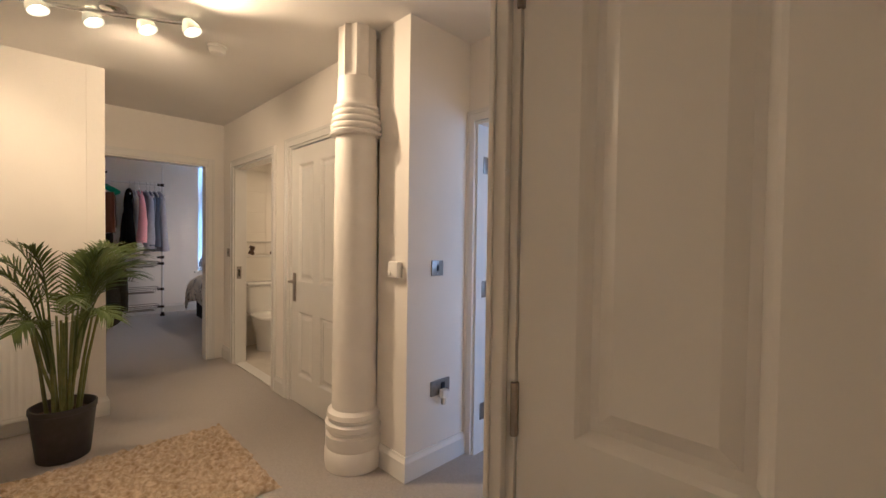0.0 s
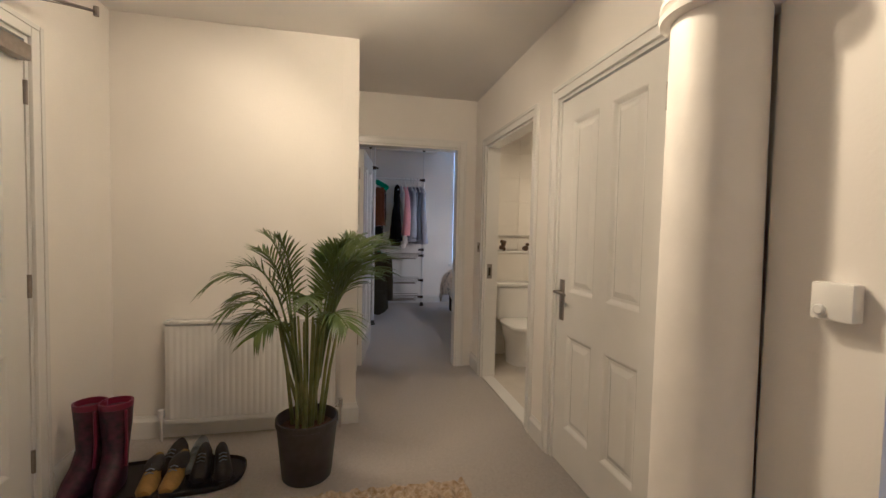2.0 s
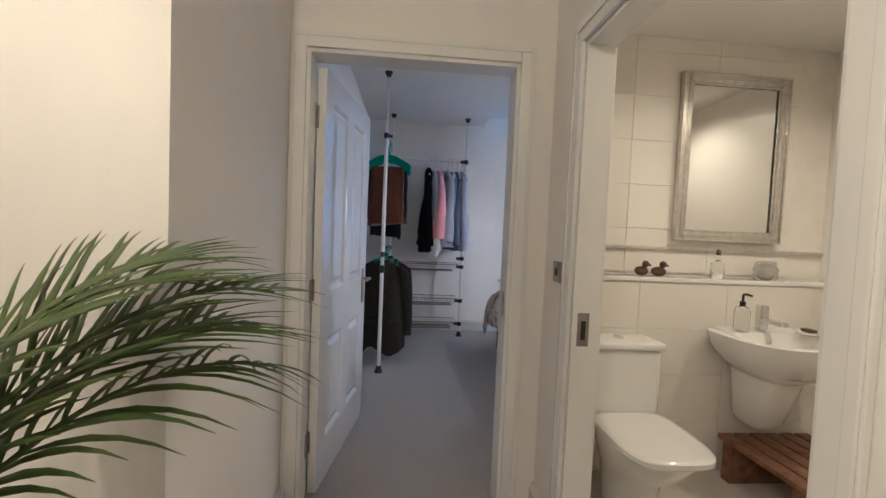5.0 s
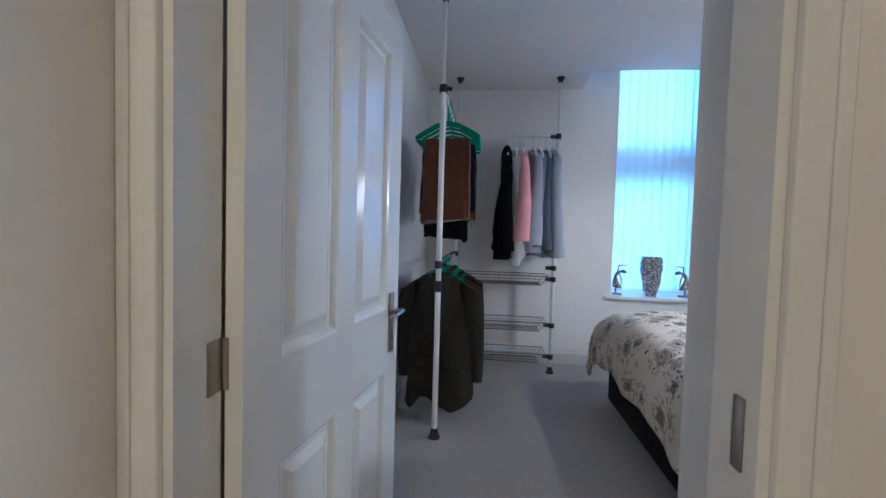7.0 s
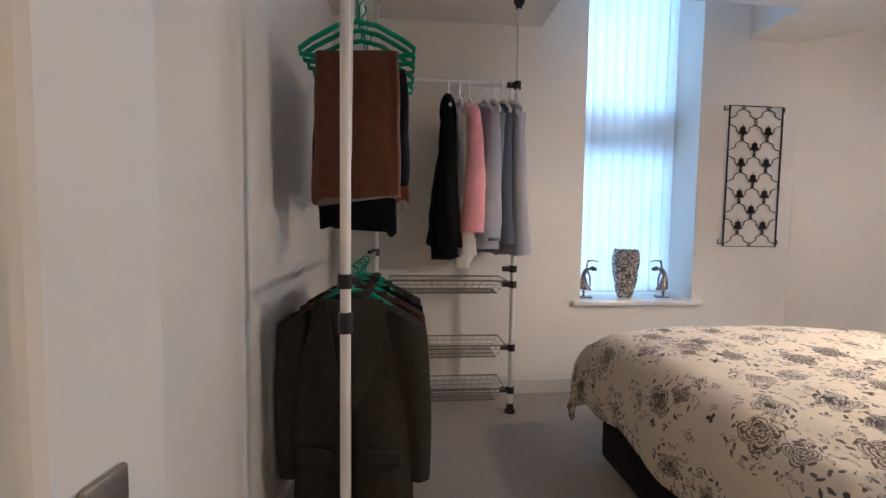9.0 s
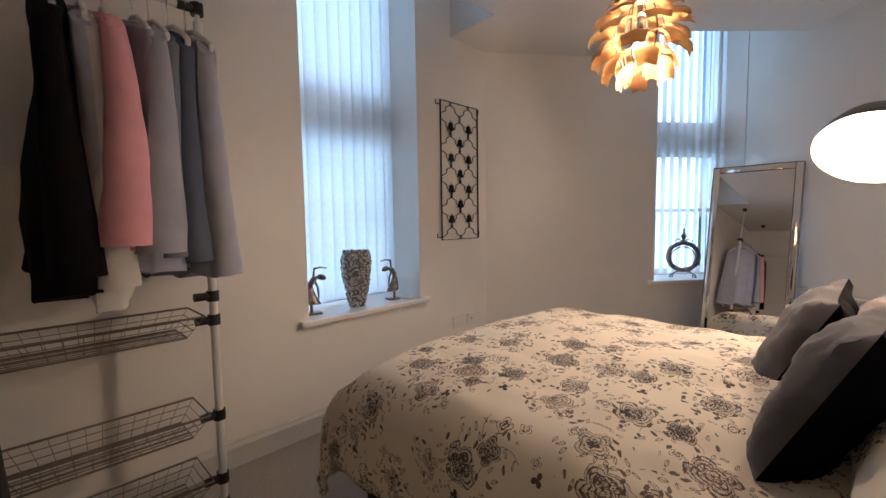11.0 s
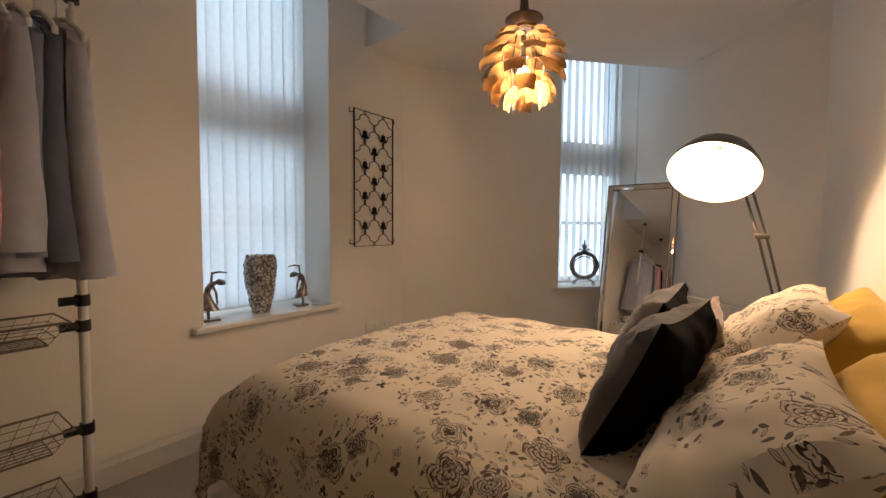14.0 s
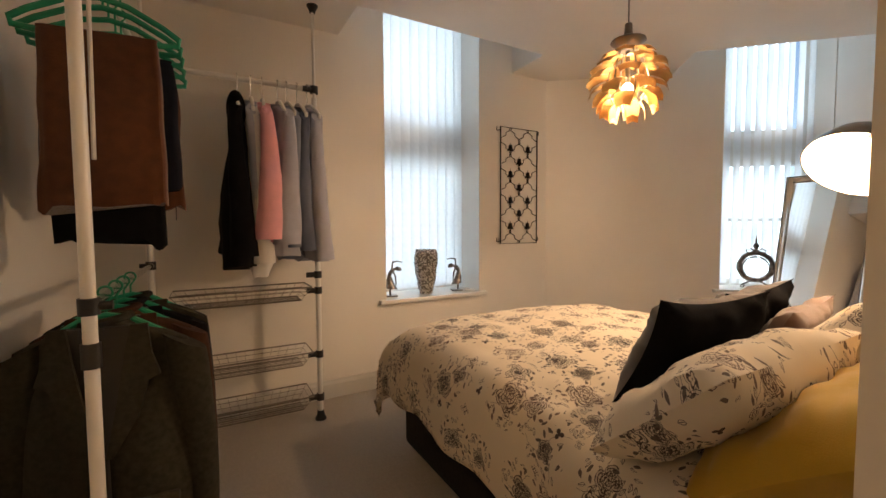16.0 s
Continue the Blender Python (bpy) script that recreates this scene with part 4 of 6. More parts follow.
def radiator(top, w, h, z0, x0=0.03):
    """A ribbed steel panel: local y along the wall, x out of it."""
    b = bmesh.new()
    n = int(w / 0.033)
    prof = []
    for k in range(n):
        y = 0.015 + (w - 0.03) * k / n
        s = (w - 0.03) / n
        prof += [(y, 0.0), (y + s * 0.3, 0.0035), (y + s * 0.6, 0.0035), (y + s * 0.9, 0.0)]
    pts = [(x0 + 0.06 + d, y) for y, d in prof]
    lo = [b.verts.new((x, y, z0 + 0.03)) for x, y in pts]
    hi = [b.verts.new((x, y, z0 + h - 0.03)) for x, y in pts]
    for k in range(len(pts) - 1):
        b.faces.new((lo[k], lo[k + 1], hi[k + 1], hi[k]))
    part("front_panel", b, GLOSS, top)
    part("body", box(x0, 0.0, z0, x0 + 0.058, w, z0 + h - 0.02, 0.01), GLOSS, top)
    part("top_grille", box(x0 - 0.005, -0.002, z0 + h - 0.019, x0 + 0.07, w + 0.002, z0 + h, 0.005), GLOSS, top)
    b = box(x0 + 0.06, 0.0, z0, x0 + 0.067, w, z0 + 0.028, 0.002)
    part("bottom_seam", b, GLOSS, top)
    for y in (-0.03, w + 0.03):
        b = tube([(x0 + 0.03, y, 0.0), (x0 + 0.03, y, z0 + 0.03)], 0.008)
        tube([(x0 + 0.03, y, z0 + 0.02), (x0 + 0.03, y, z0 + 0.075)], [0.014, 0.017], 12, bm=b)
        tube([(x0 + 0.03, y, z0 + 0.03), (x0 + 0.03, y + (0.03 if y < 0 else -0.03), z0 + 0.03)], 0.009, bm=b)
        part("valve", b, CHROME if y > 0 else WHITEPL, top, "radiator valve and pipe")
    for y in (0.15, w - 0.15):
        part("bracket", box(0.0, y - 0.015, z0 + 0.1, x0 - 0.001, y + 0.015, z0 + h - 0.1), GLOSS, top)


radiator(rad, 0.95, 0.6, 0.11)

rugthing = bmesh.new()
NX, NY = 96, 130
vs = []
for i in range(NX + 1):
    row = []
    for j in range(NY + 1):
        x, y = -2.77 + 0.96 * i / NX, -0.28 + 1.34 * j / NY
        e = min(i, NX - i, j, NY - j)
        jag = 0.03 * noise.noise((x * 14, y * 14, 5)) if e == 0 else 0.0
        z = 0.003 + (0.022 + 0.026 * noise.noise((x * 34, y * 34, 0)) + 0.01 * noise.noise((x * 110, y * 110, 3))) * min(1, e / 2)
        row.append(rugthing.verts.new((x + jag, y + jag, z)))
    vs.append(row)
for i in range(NX):
    for j in range(NY):
        rugthing.faces.new((vs[i][j], vs[i + 1][j], vs[i + 1][j + 1], vs[i][j + 1]))
solid("shaggy_rug", rugthing, RUG, "cream and brown mottled shaggy rug on carpet", "rug")

col = thing("iron_column", "round painted cast-iron column with ringed collars", "column", pose(-1.78, 1.47, 0))
part("base", lathe([(0.16, 0.0), (0.165, 0.03), (0.165, 0.1), (0.155, 0.115), (0.16, 0.13), (0.16, 0.19), (0.148, 0.2), (0.148, 0.215), (0.162, 0.225), (0.162, 0.255), (0.146, 0.265), (0.146, 0.28), (0.155, 0.29), (0.15, 0.315), (0.13, 0.33), (0.128, 0.331)], 48), COLUMN, col)
part("shaft", lathe([(0.126, 0.332), (0.124, 1.0), (0.118, 1.849)], 48), COLUMN, col)
prof = [(0.12, 1.85), (0.146, 1.856), (0.15, 1.87)]
for k in range(4):
    z = 1.882 + k * 0.036
    prof += [(0.135 - k * 0.005, z), (0.147 - k * 0.006, z + 0.01), (0.147 - k * 0.006, z + 0.022), (0.135 - k * 0.005, z + 0.032)]
prof += [(0.114, 2.03), (0.11, 2.05)]
part("capital", lathe(prof, 48), COLUMN, col)
part("neck", lathe([(0.109, 2.0505), (0.108, 2.17)], 48), COLUMN, col)
rings = []
for z, f in ((2.1705, 0.0), (2.19, 1.0), (2.43, 1.0), (2.449, 1.0)):
    rings.append([((0.108 - f * 0.014 * abs(math.sin(a * 5)) ** 0.7) * math.cos(a), (0.108 - f * 0.014 * abs(math.sin(a * 5)) ** 0.7) * math.sin(a), z) for a in (2 * math.pi * k / 100 for k in range(100))])
part("fluted_neck", rings_mesh(rings), COLUMN, col)

# wall fittings: local x along wall, y out of it


def plate(name, label, cat, m, w, h, mt, detail):
    t = thing(name, label, cat, m)
    part("plate", box(-w / 2, 0.001, -h / 2, w / 2, 0.009, h / 2, 0.003), mt, t)
    detail(t)
    return t


def rocker(t):
    part("rocker", box(-0.007, 0.009, -0.016, 0.007, 0.015, 0.016, 0.003), BLACKPL, t, "small black rocker switch")
    for z in (-0.032, 0.032):
        part("screw", lathe([(0.004, 0), (0.004, 0.002), (0, 0.003)], 10), CHROME, t, m=pose(0, 0.009, z, -90))


plate("light_switch", "brushed steel single light switch on corridor wall", "light switch", pose(-4.345, 1.6, 1.12, 0, 0, 180), 0.086, 0.086, STEEL, rocker)
plate("light_switch", "white plastic light switch on bedroom entry wall", "light switch", pose(-4.92, 1.6, 1.06, 0, 0, 180), 0.086, 0.086, WHITEPL, lambda t: part("rocker", box(-0.01, 0.009, -0.02, 0.01, 0.014, 0.02, 0.003), WHITEPL, t))
plate("spur_switch", "brushed steel switched spur plate on wall", "switch", pose(-1.42, 1.765, 1.125, 0, 0, -90), 0.086, 0.086, STEEL, rocker)


def socket_detail(t):
    part("outlet_insert", box(-0.03, 0.009, -0.02, 0.0, 0.014, 0.025, 0.002), BLACKPL, t)
    plug = part("plug", box(-0.028, 0.014, -0.055, 0.018, 0.05, -0.008, 0.008), WHITEPL, t, "white plug-in charger")
    part("plug_tip", box(-0.012, 0.02, -0.095, 0.012, 0.045, -0.056, 0.008), SHADEIN, plug)


plate("wall_socket", "steel wall socket with white plug", "socket", pose(-1.42, 1.8, 0.45, 0, 0, -90), 0.146, 0.086, STEEL, socket_detail)
th = thing("thermostat", "white square wall thermostat with dial", "thermostat", pose(-1.505, 1.555, 1.12, 0, 0, 180))
part("case", box(-0.042, 0.001, -0.042, 0.042, 0.035, 0.042, 0.006), WHITEPL, th)
part("dial", lathe([(0.012, 0), (0.012, 0.006), (0.009, 0.009), (0, 0.009)], 20), WHITEPL, th, m=pose(0.02, 0.035, -0.02, -90))

# spotlight bar and smoke alarm
sb = thing("spotlight_bar", "ceiling bar with four frosted glass spotlights", "ceiling light", pose(-2.47, 0.46, HZ))
b = tube([(-0.17, -0.34, -0.03), (-0.05, -0.05, -0.03), (0.18, 0.34, -0.03)], 0.012, 10)
lathe([(0.06, 0.0), (0.06, -0.02), (0.05, -0.028), (0, -0.028)], 28, bm=b)
part("bar", b, CHROME, sb)
for sx, sy in HALL_SPOTS:
    lx, ly = sx + 2.47, sy - 0.46
    sh = part("shade", lathe([(0.02, 0.0), (0.03, -0.01), (0.05, -0.05), (0.055, -0.085), (0.053, -0.086), (0.045, -0.05), (0.02, -0.012)], 24), FROST, sb, "frosted glass spot shade", m=pose(lx, ly, -0.012, 20, -15, 0) @ Matrix.Diagonal((0.85, 0.85, 0.85, 1)))
    bb = bmesh.new()
    bmesh.ops.create_icosphere(bb, subdivisions=2, radius=0.026, matrix=Matrix.Translation((0, 0, -0.05)))
    part("bulb", bb, HALLBULB, sh, "glowing bulb")
sm = thing("smoke_alarm", "round white smoke alarm on hall ceiling", "smoke alarm", pose(-2.56, 0.97, HZ))
part("base", lathe([(0.055, 0.0), (0.055, -0.012), (0.05, -0.015), (0, -0.015)], 32), WHITEPL, sm)
part("cap", lathe([(0.046, -0.016), (0.048, -0.03), (0.04, -0.045), (0.03, -0.048), (0, -0.048)], 32), WHITEPL, sm)

# ---- palm ----
palm = thing("potted_palm", "green areca palm in charcoal pot", "plant", pose(-2.97, 0.28, 0))
part("pot", lathe([(0.115, 0.0), (0.12, 0.005), (0.148, 0.275), (0.153, 0.278), (0.153, 0.305), (0.145, 0.308), (0.138, 0.28), (0.138, 0.24)], 40), POT, palm, "charcoal tapered plant pot")
b = lathe([(0.136, 0.25), (0.1, 0.262), (0.05, 0.268), (0, 0.27)], 24)
part("soil", b, SOIL, palm)
rng = random.Random(11)


def frond(b, base, top, tip, droop, n, leaflen, rng):
    """A bent rib with leaflets in two rows, drooping towards the tip."""
    base, top, tip = Vector(base), Vector(top), Vector(tip)
    pts = []
    for k in range(19):
        u = k / 18
        p = base * (1 - u) ** 2 + top * 2 * u * (1 - u) + tip * u * u
        pts.append(p)
    tube(pts, [0.006 * (1 - 0.75 * k / 18) + 0.001 for k in range(19)], 5, bm=b)
    for k in range(n):
        u = 0.38 + 0.62 * (k + 0.5) / n
        i = min(17, int(u * 18))
        p = pts[i].lerp(pts[i + 1], u * 18 - i)
        d = (pts[i + 1] - pts[i]).normalized()
        side = d.cross(Vector((0, 0, 1)))
        side = side.normalized() if side.length > 0.05 else Vector((1, 0, 0))
        nrm = side.cross(d).normalized()
        ln = leaflen * (0.55 + 0.6 * math.sin(math.pi * min(1, 0.15 + 0.85 * (u - 0.38) / 0.62)))
        for s in (-1, 1):
            out = (side * s * 0.72 + d * 0.75 + nrm * rng.uniform(0.05, 0.4)).normalized()
            l = ln * rng.uniform(0.85, 1.12)
            w = 0.0088 * rng.uniform(0.8, 1.2)
            wd = out.cross(nrm).normalized()
            prev = None
            for q in range(6):
                f = q / 5
                c = p + out * (l * f) + Vector((0, 0, -droop * l * f * f))
                ww = w * (0.35 + 1.3 * f if f < 0.3 else max(0.04, 1.06 * (1 - f) ** 0.7))
                fold = nrm * (-ww * 0.35)
                cur = [b.verts.new(c + wd * ww + fold), b.verts.new(c), b.verts.new(c - wd * ww + fold)]
                if prev:
                    b.faces.new((prev[0], prev[1], cur[1], cur[0]))
                    b.faces.new((prev[1], prev[2], cur[2], cur[1]))
                prev = cur
    return b


STEMS = []
for k in range(17):
    a = 2 * math.pi * k / 17 + rng.uniform(-0.2, 0.2)
    r0, r1 = rng.uniform(0.01, 0.07), rng.uniform(0.06, 0.16)
    STEMS.append((a, r0, r1))
    b = tube([(r0 * math.cos(a), r0 * math.sin(a), 0.25), (r1 * 0.7 * math.cos(a), r1 * 0.7 * math.sin(a), 0.55), (r1 * math.cos(a), r1 * math.sin(a), 0.8)], [0.011, 0.008, 0.006], 7)
    part("stem", b, STEM, palm)
FRONDS = [(-0.1, -0.25, 1.14, 1.1), (0.08, -0.13, 1.2, 1.15), (0.0, -0.2, 1.22, 1.15), (0.12, -0.28, 1.08, 1.1), (0.05, 0.2, 1.2, 1.15), (-0.1, 0.24, 1.22, 1.15), (0.1, 0.14, 1.18, 1.1), (-0.05, 0.3, 1.14, 1.12), (0.0, 0.33, 1.02, 1.1), (0.08, 0.24, 1.1, 1.1), (0.08, -0.44, 0.98, 1.2), (0.15, -0.36, 0.86, 1.05), (0.16, -0.3, 0.8, 1.0), (0.26, 0.02, 0.93, 1.05), (0.3, 0.2, 0.82, 1.0), (-0.59, 0.43, 1.13, 1.25), (-0.5, 0.34, 1.2, 1.24), (-0.63, 0.38, 1.05, 1.2), (-0.58, 0.43, 0.98, 1.16), (-0.44, 0.36, 1.17, 1.24), (-0.5, 0.42, 1.07, 1.2), (0.05, -0.32, 0.93, 1.0), (0.25, -0.2, 0.78, 0.95), (-0.2, 0.12, 1.16, 1.1)]
for tx, ty, tz, hz in FRONDS:
    a = math.atan2(ty, tx)
    part("frond", frond(bmesh.new(), (0.06 * math.cos(a), 0.06 * math.sin(a), 0.5), (tx * 0.4, ty * 0.4, hz), (tx, ty, tz), 0.22 + 0.25 * (tz < 1.0), 20, 0.15 + 0.06 * (tx < -0.3), rng), LEAF, palm)

# ---- boots and shoes on a tray ----
pts = []
for k in range(48):
    a = 2 * math.pi * k / 48
    pts.append((0.165 * math.copysign(abs(math.cos(a)) ** 0.6, math.cos(a)), 0.37 * math.copysign(abs(math.sin(a)) ** 0.6, math.sin(a))))
rings = [[(x * s, y * (1 - (1 - s) * 0.45), z) for x, y in pts] for s, z in ((0.97, 0.002), (1.0, 0.006), (1.0, 0.026), (0.98, 0.028), (0.95, 0.012), (0.5, 0.01))]
solid("boot_tray", rings_mesh(rings), RUBBER, "black rubber boot tray on carpet", "boot tray", m=pose(-3.04, -0.4, 0))


def boot(m):
    t = thing("wellington_boot", "dark patterned wellington boot with magenta trim", "boot", m, group="pair of wellington boots")
    rings = []
    for z, cx, rx, ry in ((0.012, 0.02, 0.112, 0.044), (0.045, 0.018, 0.112, 0.047), (0.075, 0.004, 0.098, 0.047), (0.115, -0.02, 0.07, 0.046), (0.17, -0.04, 0.05, 0.046), (0.26, -0.045, 0.055, 0.055), (0.34, -0.045, 0.06, 0.06)):
        rings.append([(cx + rx * math.cos(q), ry * math.sin(q), z) for q in (2 * math.pi * k / 24 for k in range(24))])
    part("upper", rings_mesh(rings), BOOT, t, "dark glossy patterned rubber")
    rings = [[(-0.045 + (0.061 - i) * math.cos(q), (0.061 - i) * math.sin(q), z) for q in (2 * math.pi * k / 24 for k in range(24))] for z, i in ((0.341, 0.0), (0.365, -0.001), (0.366, 0.006), (0.345, 0.008), (0.3, 0.012))]
    part("cuff", rings_mesh(rings, cap=False), BOOTTRIM, t, "magenta boot cuff")
    part("stripe", tube([(0.012, 0.05, 0.1), (0.0, 0.05, 0.2), (0.006, 0.052, 0.34)], 0.006, 6), BOOTTRIM, t)
    rings = [[(0.02 + (0.116 + i) * math.cos(q), (0.046 + i) * math.sin(q), z) for q in (2 * math.pi * k / 24 for k in range(24))] for z, i in ((0.0, -0.002), (0.004, 0.0), (0.018, 0.0), (0.02, -0.003))]
    part("sole", rings_mesh(rings), RUBBER, t, "black rubber sole")
    return t


boot(pose(-3.0, -0.72, 0.0125, 0, 0, -8) @ Matrix.Diagonal((1.05, 1.12, 1.1, 1)))
boot(pose(-2.99, -0.595, 0.0125, 0, 0, 6) @ Matrix.Diagonal((1.05, 1.12, 1.1, 1)))


def shoe(m, upper, label, group):
    t = thing("shoe", label, "shoe", m, group=group)
    rings = []
    for x, w, h in ((-0.13, 0.022, 0.05), (-0.12, 0.034, 0.075), (-0.06, 0.037, 0.085), (0.0, 0.038, 0.075), (0.05, 0.042, 0.05), (0.1, 0.042, 0.035), (0.135, 0.026, 0.022)):
        rings.append([(x, w * math.cos(q), 0.02 + (h * max(0.0, math.sin(q)) if math.sin(q) > 0 else 0.0)) for q in (2 * math.pi * k / 20 for k in range(20))])
    part("upper", rings_mesh(rings), upper, t)
    pts = [(x, s * (w + 0.004)) for s in (1, -1) for x, w in ((((-0.137, 0.02), (-0.12, 0.034), (0.0, 0.038), (0.06, 0.045), (0.115, 0.04), (0.142, 0.018)))[:: s])]
    part("sole", rings_mesh([[(x, y, z) for x, y in pts] for z in (0.0, 0.02)]), RUBBER, t)
    if upper == SHOETAN:
        bb = bmesh.new()
        bmesh.ops.create_icosphere(bb, subdivisions=2, radius=0.05, matrix=Matrix.Translation((-0.045, 0, 0.066)) @ Matrix.Diagonal((1.75, 0.86, 0.82, 1)))
        part("padded_collar", bb, SHOEBLACK, t, "black padded collar")
    for k in range(3):
        part("lace", tube([(0.005 + k * 0.02, -0.018, 0.088 - k * 0.008), (0.005 + k * 0.02, 0, 0.096 - k * 0.008), (0.005 + k * 0.02, 0.018, 0.088 - k * 0.008)], 0.003, 6), SHOEGREY, t)


for k, (x, y, rz, u, lab) in enumerate(((-3.06, -0.435, 8, SHOETAN, "small black and tan shoe on tray"), (-3.07, -0.335, 2, SHOETAN, "small black and tan shoe on tray"), (-3.13, -0.24, 10, SHOEBLACK, "black lace-up shoe on tray"), (-3.12, -0.14, 18, SHOEBLACK, "black lace-up shoe on tray"), (-3.2, -0.4, 0, SHOEBLACK, "black shoe at back of tray"), (-3.21, -0.29, 4, SHOEGREY, "grey trainer at back of tray"))):
    shoe(pose(x + 0.06, y, 0.0125, 0, 0, rz), u, lab, "shoes on tray")

# ---- clothes rack ----
PX, PY, CX, FY = -6.325, 0.765, -7.64, 1.635
rack = thing("clothes_rack", "white telescopic floor-to-ceiling clothes rack", "clothes rack", pose(0, 0, 0))
for x, y in ((PX, PY), (CX, PY), (CX, FY)):
    part("lower_pole", tube([(x, y, 0.05), (x, y, 2.04)], 0.0165, 14), POLE, rack, "white enamelled tube")
    part("upper_pole", tube([(x, y, 2.041), (x, y, 2.57)], 0.009, 12), POLE, rack)
    part("foot", lathe([(0.035, 0.0), (0.035, 0.012), (0.024, 0.03), (0.021, 0.06), (0, 0.061)], 20), BLACKPL, rack, "black rubber foot", m=pose(x, y, 0.0005))
    part("ceiling_pad", lathe([(0.018, -0.045), (0.02, -0.03), (0.034, -0.008), (0.034, 0.0), (0, 0.0)], 20), BLACKPL, rack, "black ceiling pad", m=pose(x, y, BZ - 0.0005))


def clamp(x, y, z, dx, dy, big=1.0):
    b = tube([(x, y, z - 0.022 * big), (x, y, z + 0.022 * big)], 0.024, 14)
    tube([(x - dx * 0.012, y - dy * 0.012, z), (x + dx * 0.07, y + dy * 0.07, z)], 0.017, 12, bm=b)
    tube([(x + dy * 0.01, y - dx * 0.01, z), (x + dy * 0.05, y - dx * 0.05, z)], 0.012, 10, bm=b)
    part("clamp", b, BLACKPL, rack, "black plastic clamp")


for z in (2.06, 1.04):
    part("rail", tube([(PX - 0.06, PY, z), (CX + 0.06, PY, z)], 0.0125, 12), POLE if z > 2 else CHROME, rack, "chrome rail" if z < 2 else "white rail")
    clamp(PX, PY, z, -1, 0)
    clamp(CX, PY, z, 1, 0)
part("collar", tube([(PX, PY, 0.88), (PX, PY, 0.945)], 0.022, 14), BLACKPL, rack, "black plastic collar")
part("rail", tube([(CX, PY + 0.06, 2.09), (CX, FY - 0.06, 2.09)], 0.0145, 12), POLE, rack, "white rail")
clamp(CX, FY, 2.09, 0, -1)
clamp(CX, FY, 0.94, 0, -1)
for z in (0.84, 0.43, 0.15):
    clamp(CX, FY, z, 0, -1)
    clamp(CX, PY, z, 0, 1)


def wire_basket(z):
    t = thing("wire_basket", "long shallow grey wire basket on rack", "basket", pose(CX, 0, z), group="rack baskets")
    y0, y1, x0, x1 = PY + 0.08, FY - 0.05, -0.19, 0.06
    part("rim", tube([(x0, y0, 0.03), (x1, y0, 0.03), (x1, y1, 0.03), (x0, y1, 0.03)], 0.0048, 6, closed=True), WIRE, t)
    part("base_frame", tube([(x0 + 0.04, y0 + 0.06, -0.05), (x1 - 0.03, y0 + 0.06, -0.05), (x1 - 0.03, y1 - 0.06, -0.05), (x0 + 0.04, y1 - 0.06, -0.05)], 0.0042, 6, closed=True), WIRE, t)
    b = bmesh.new()
    n = 14
    for k in range(n + 1):
        y = y0 + (y1 - y0) * k / n
        yb = y0 + 0.06 + (y1 - y0 - 0.12) * k / n
        tube([(x0, y, 0.03), (x0 + 0.04, yb, -0.05), (x1 - 0.03, yb, -0.05), (x1, y, 0.03)], 0.0014, 4, bm=b)
    for k in range(7):
        x = x0 + 0.04 + (x1 - x0 - 0.07) * k / 6
        tube([(x, y0 + 0.06, -0.05), (x, y1 - 0.06, -0.05)], 0.0022, 4, bm=b)
    for f in (0.33, 0.66):
        q = lambda a, c: a + (c - a) * f
        tube([(q(x0, x0 + 0.04), q(y0, y0 + 0.06), q(0.03, -0.05)), (q(x1, x1 - 0.03), q(y0, y0 + 0.06), q(0.03, -0.05)), (q(x1, x1 - 0.03), q(y1, y1 - 0.06), q(0.03, -0.05)), (q(x0, x0 + 0.04), q(y1, y1 - 0.06), q(0.03, -0.05))], 0.0022, 4, bm=b, closed=True)
    part("wire_grid", b, WIRE, t)
    part("mount", tube([(x1 - 0.06, y1, 0.02), (x1 - 0.06, y1 + 0.045, -0.005)], 0.006, 6), BLACKPL, t)


for z in (0.84, 0.43, 0.15):
    wire_basket(z)


def hanger(m, mt, label, width=0.4, group="", drop=0.0):
    """A plastic hanger; local x across, z up, rail through the hook at z 0."""
    t = thing("clothes_hanger", label, "hanger", m, group=group)
    hook = [(0.018 * math.cos(a), 0, 0.018 * math.sin(a) - 0.003) for a in (math.radians(d) for d in range(200, -60, -20))]
    hook += [(0.0, 0, -0.035), (0, 0, -0.07 - drop)]
    part("hook", tube(hook, 0.0035, 6), mt if mt == GREEN else CHROME, t)
    w = width / 2
    pts = [(0, 0, -0.07), (w * 0.35, 0, -0.085), (w * 0.8, 0, -0.135), (w, 0, -0.165), (w * 0.98, 0, -0.185), (w * 0.8, 0, -0.19), (-w * 0.8, 0, -0.19), (-w * 0.98, 0, -0.185), (-w, 0, -0.165), (-w * 0.8, 0, -0.135), (-w * 0.35, 0, -0.085)]
    part("frame", tube([(x, y, z - drop) for x, y, z in pts], 0.0095, 8, closed=True), mt, t)
    return t


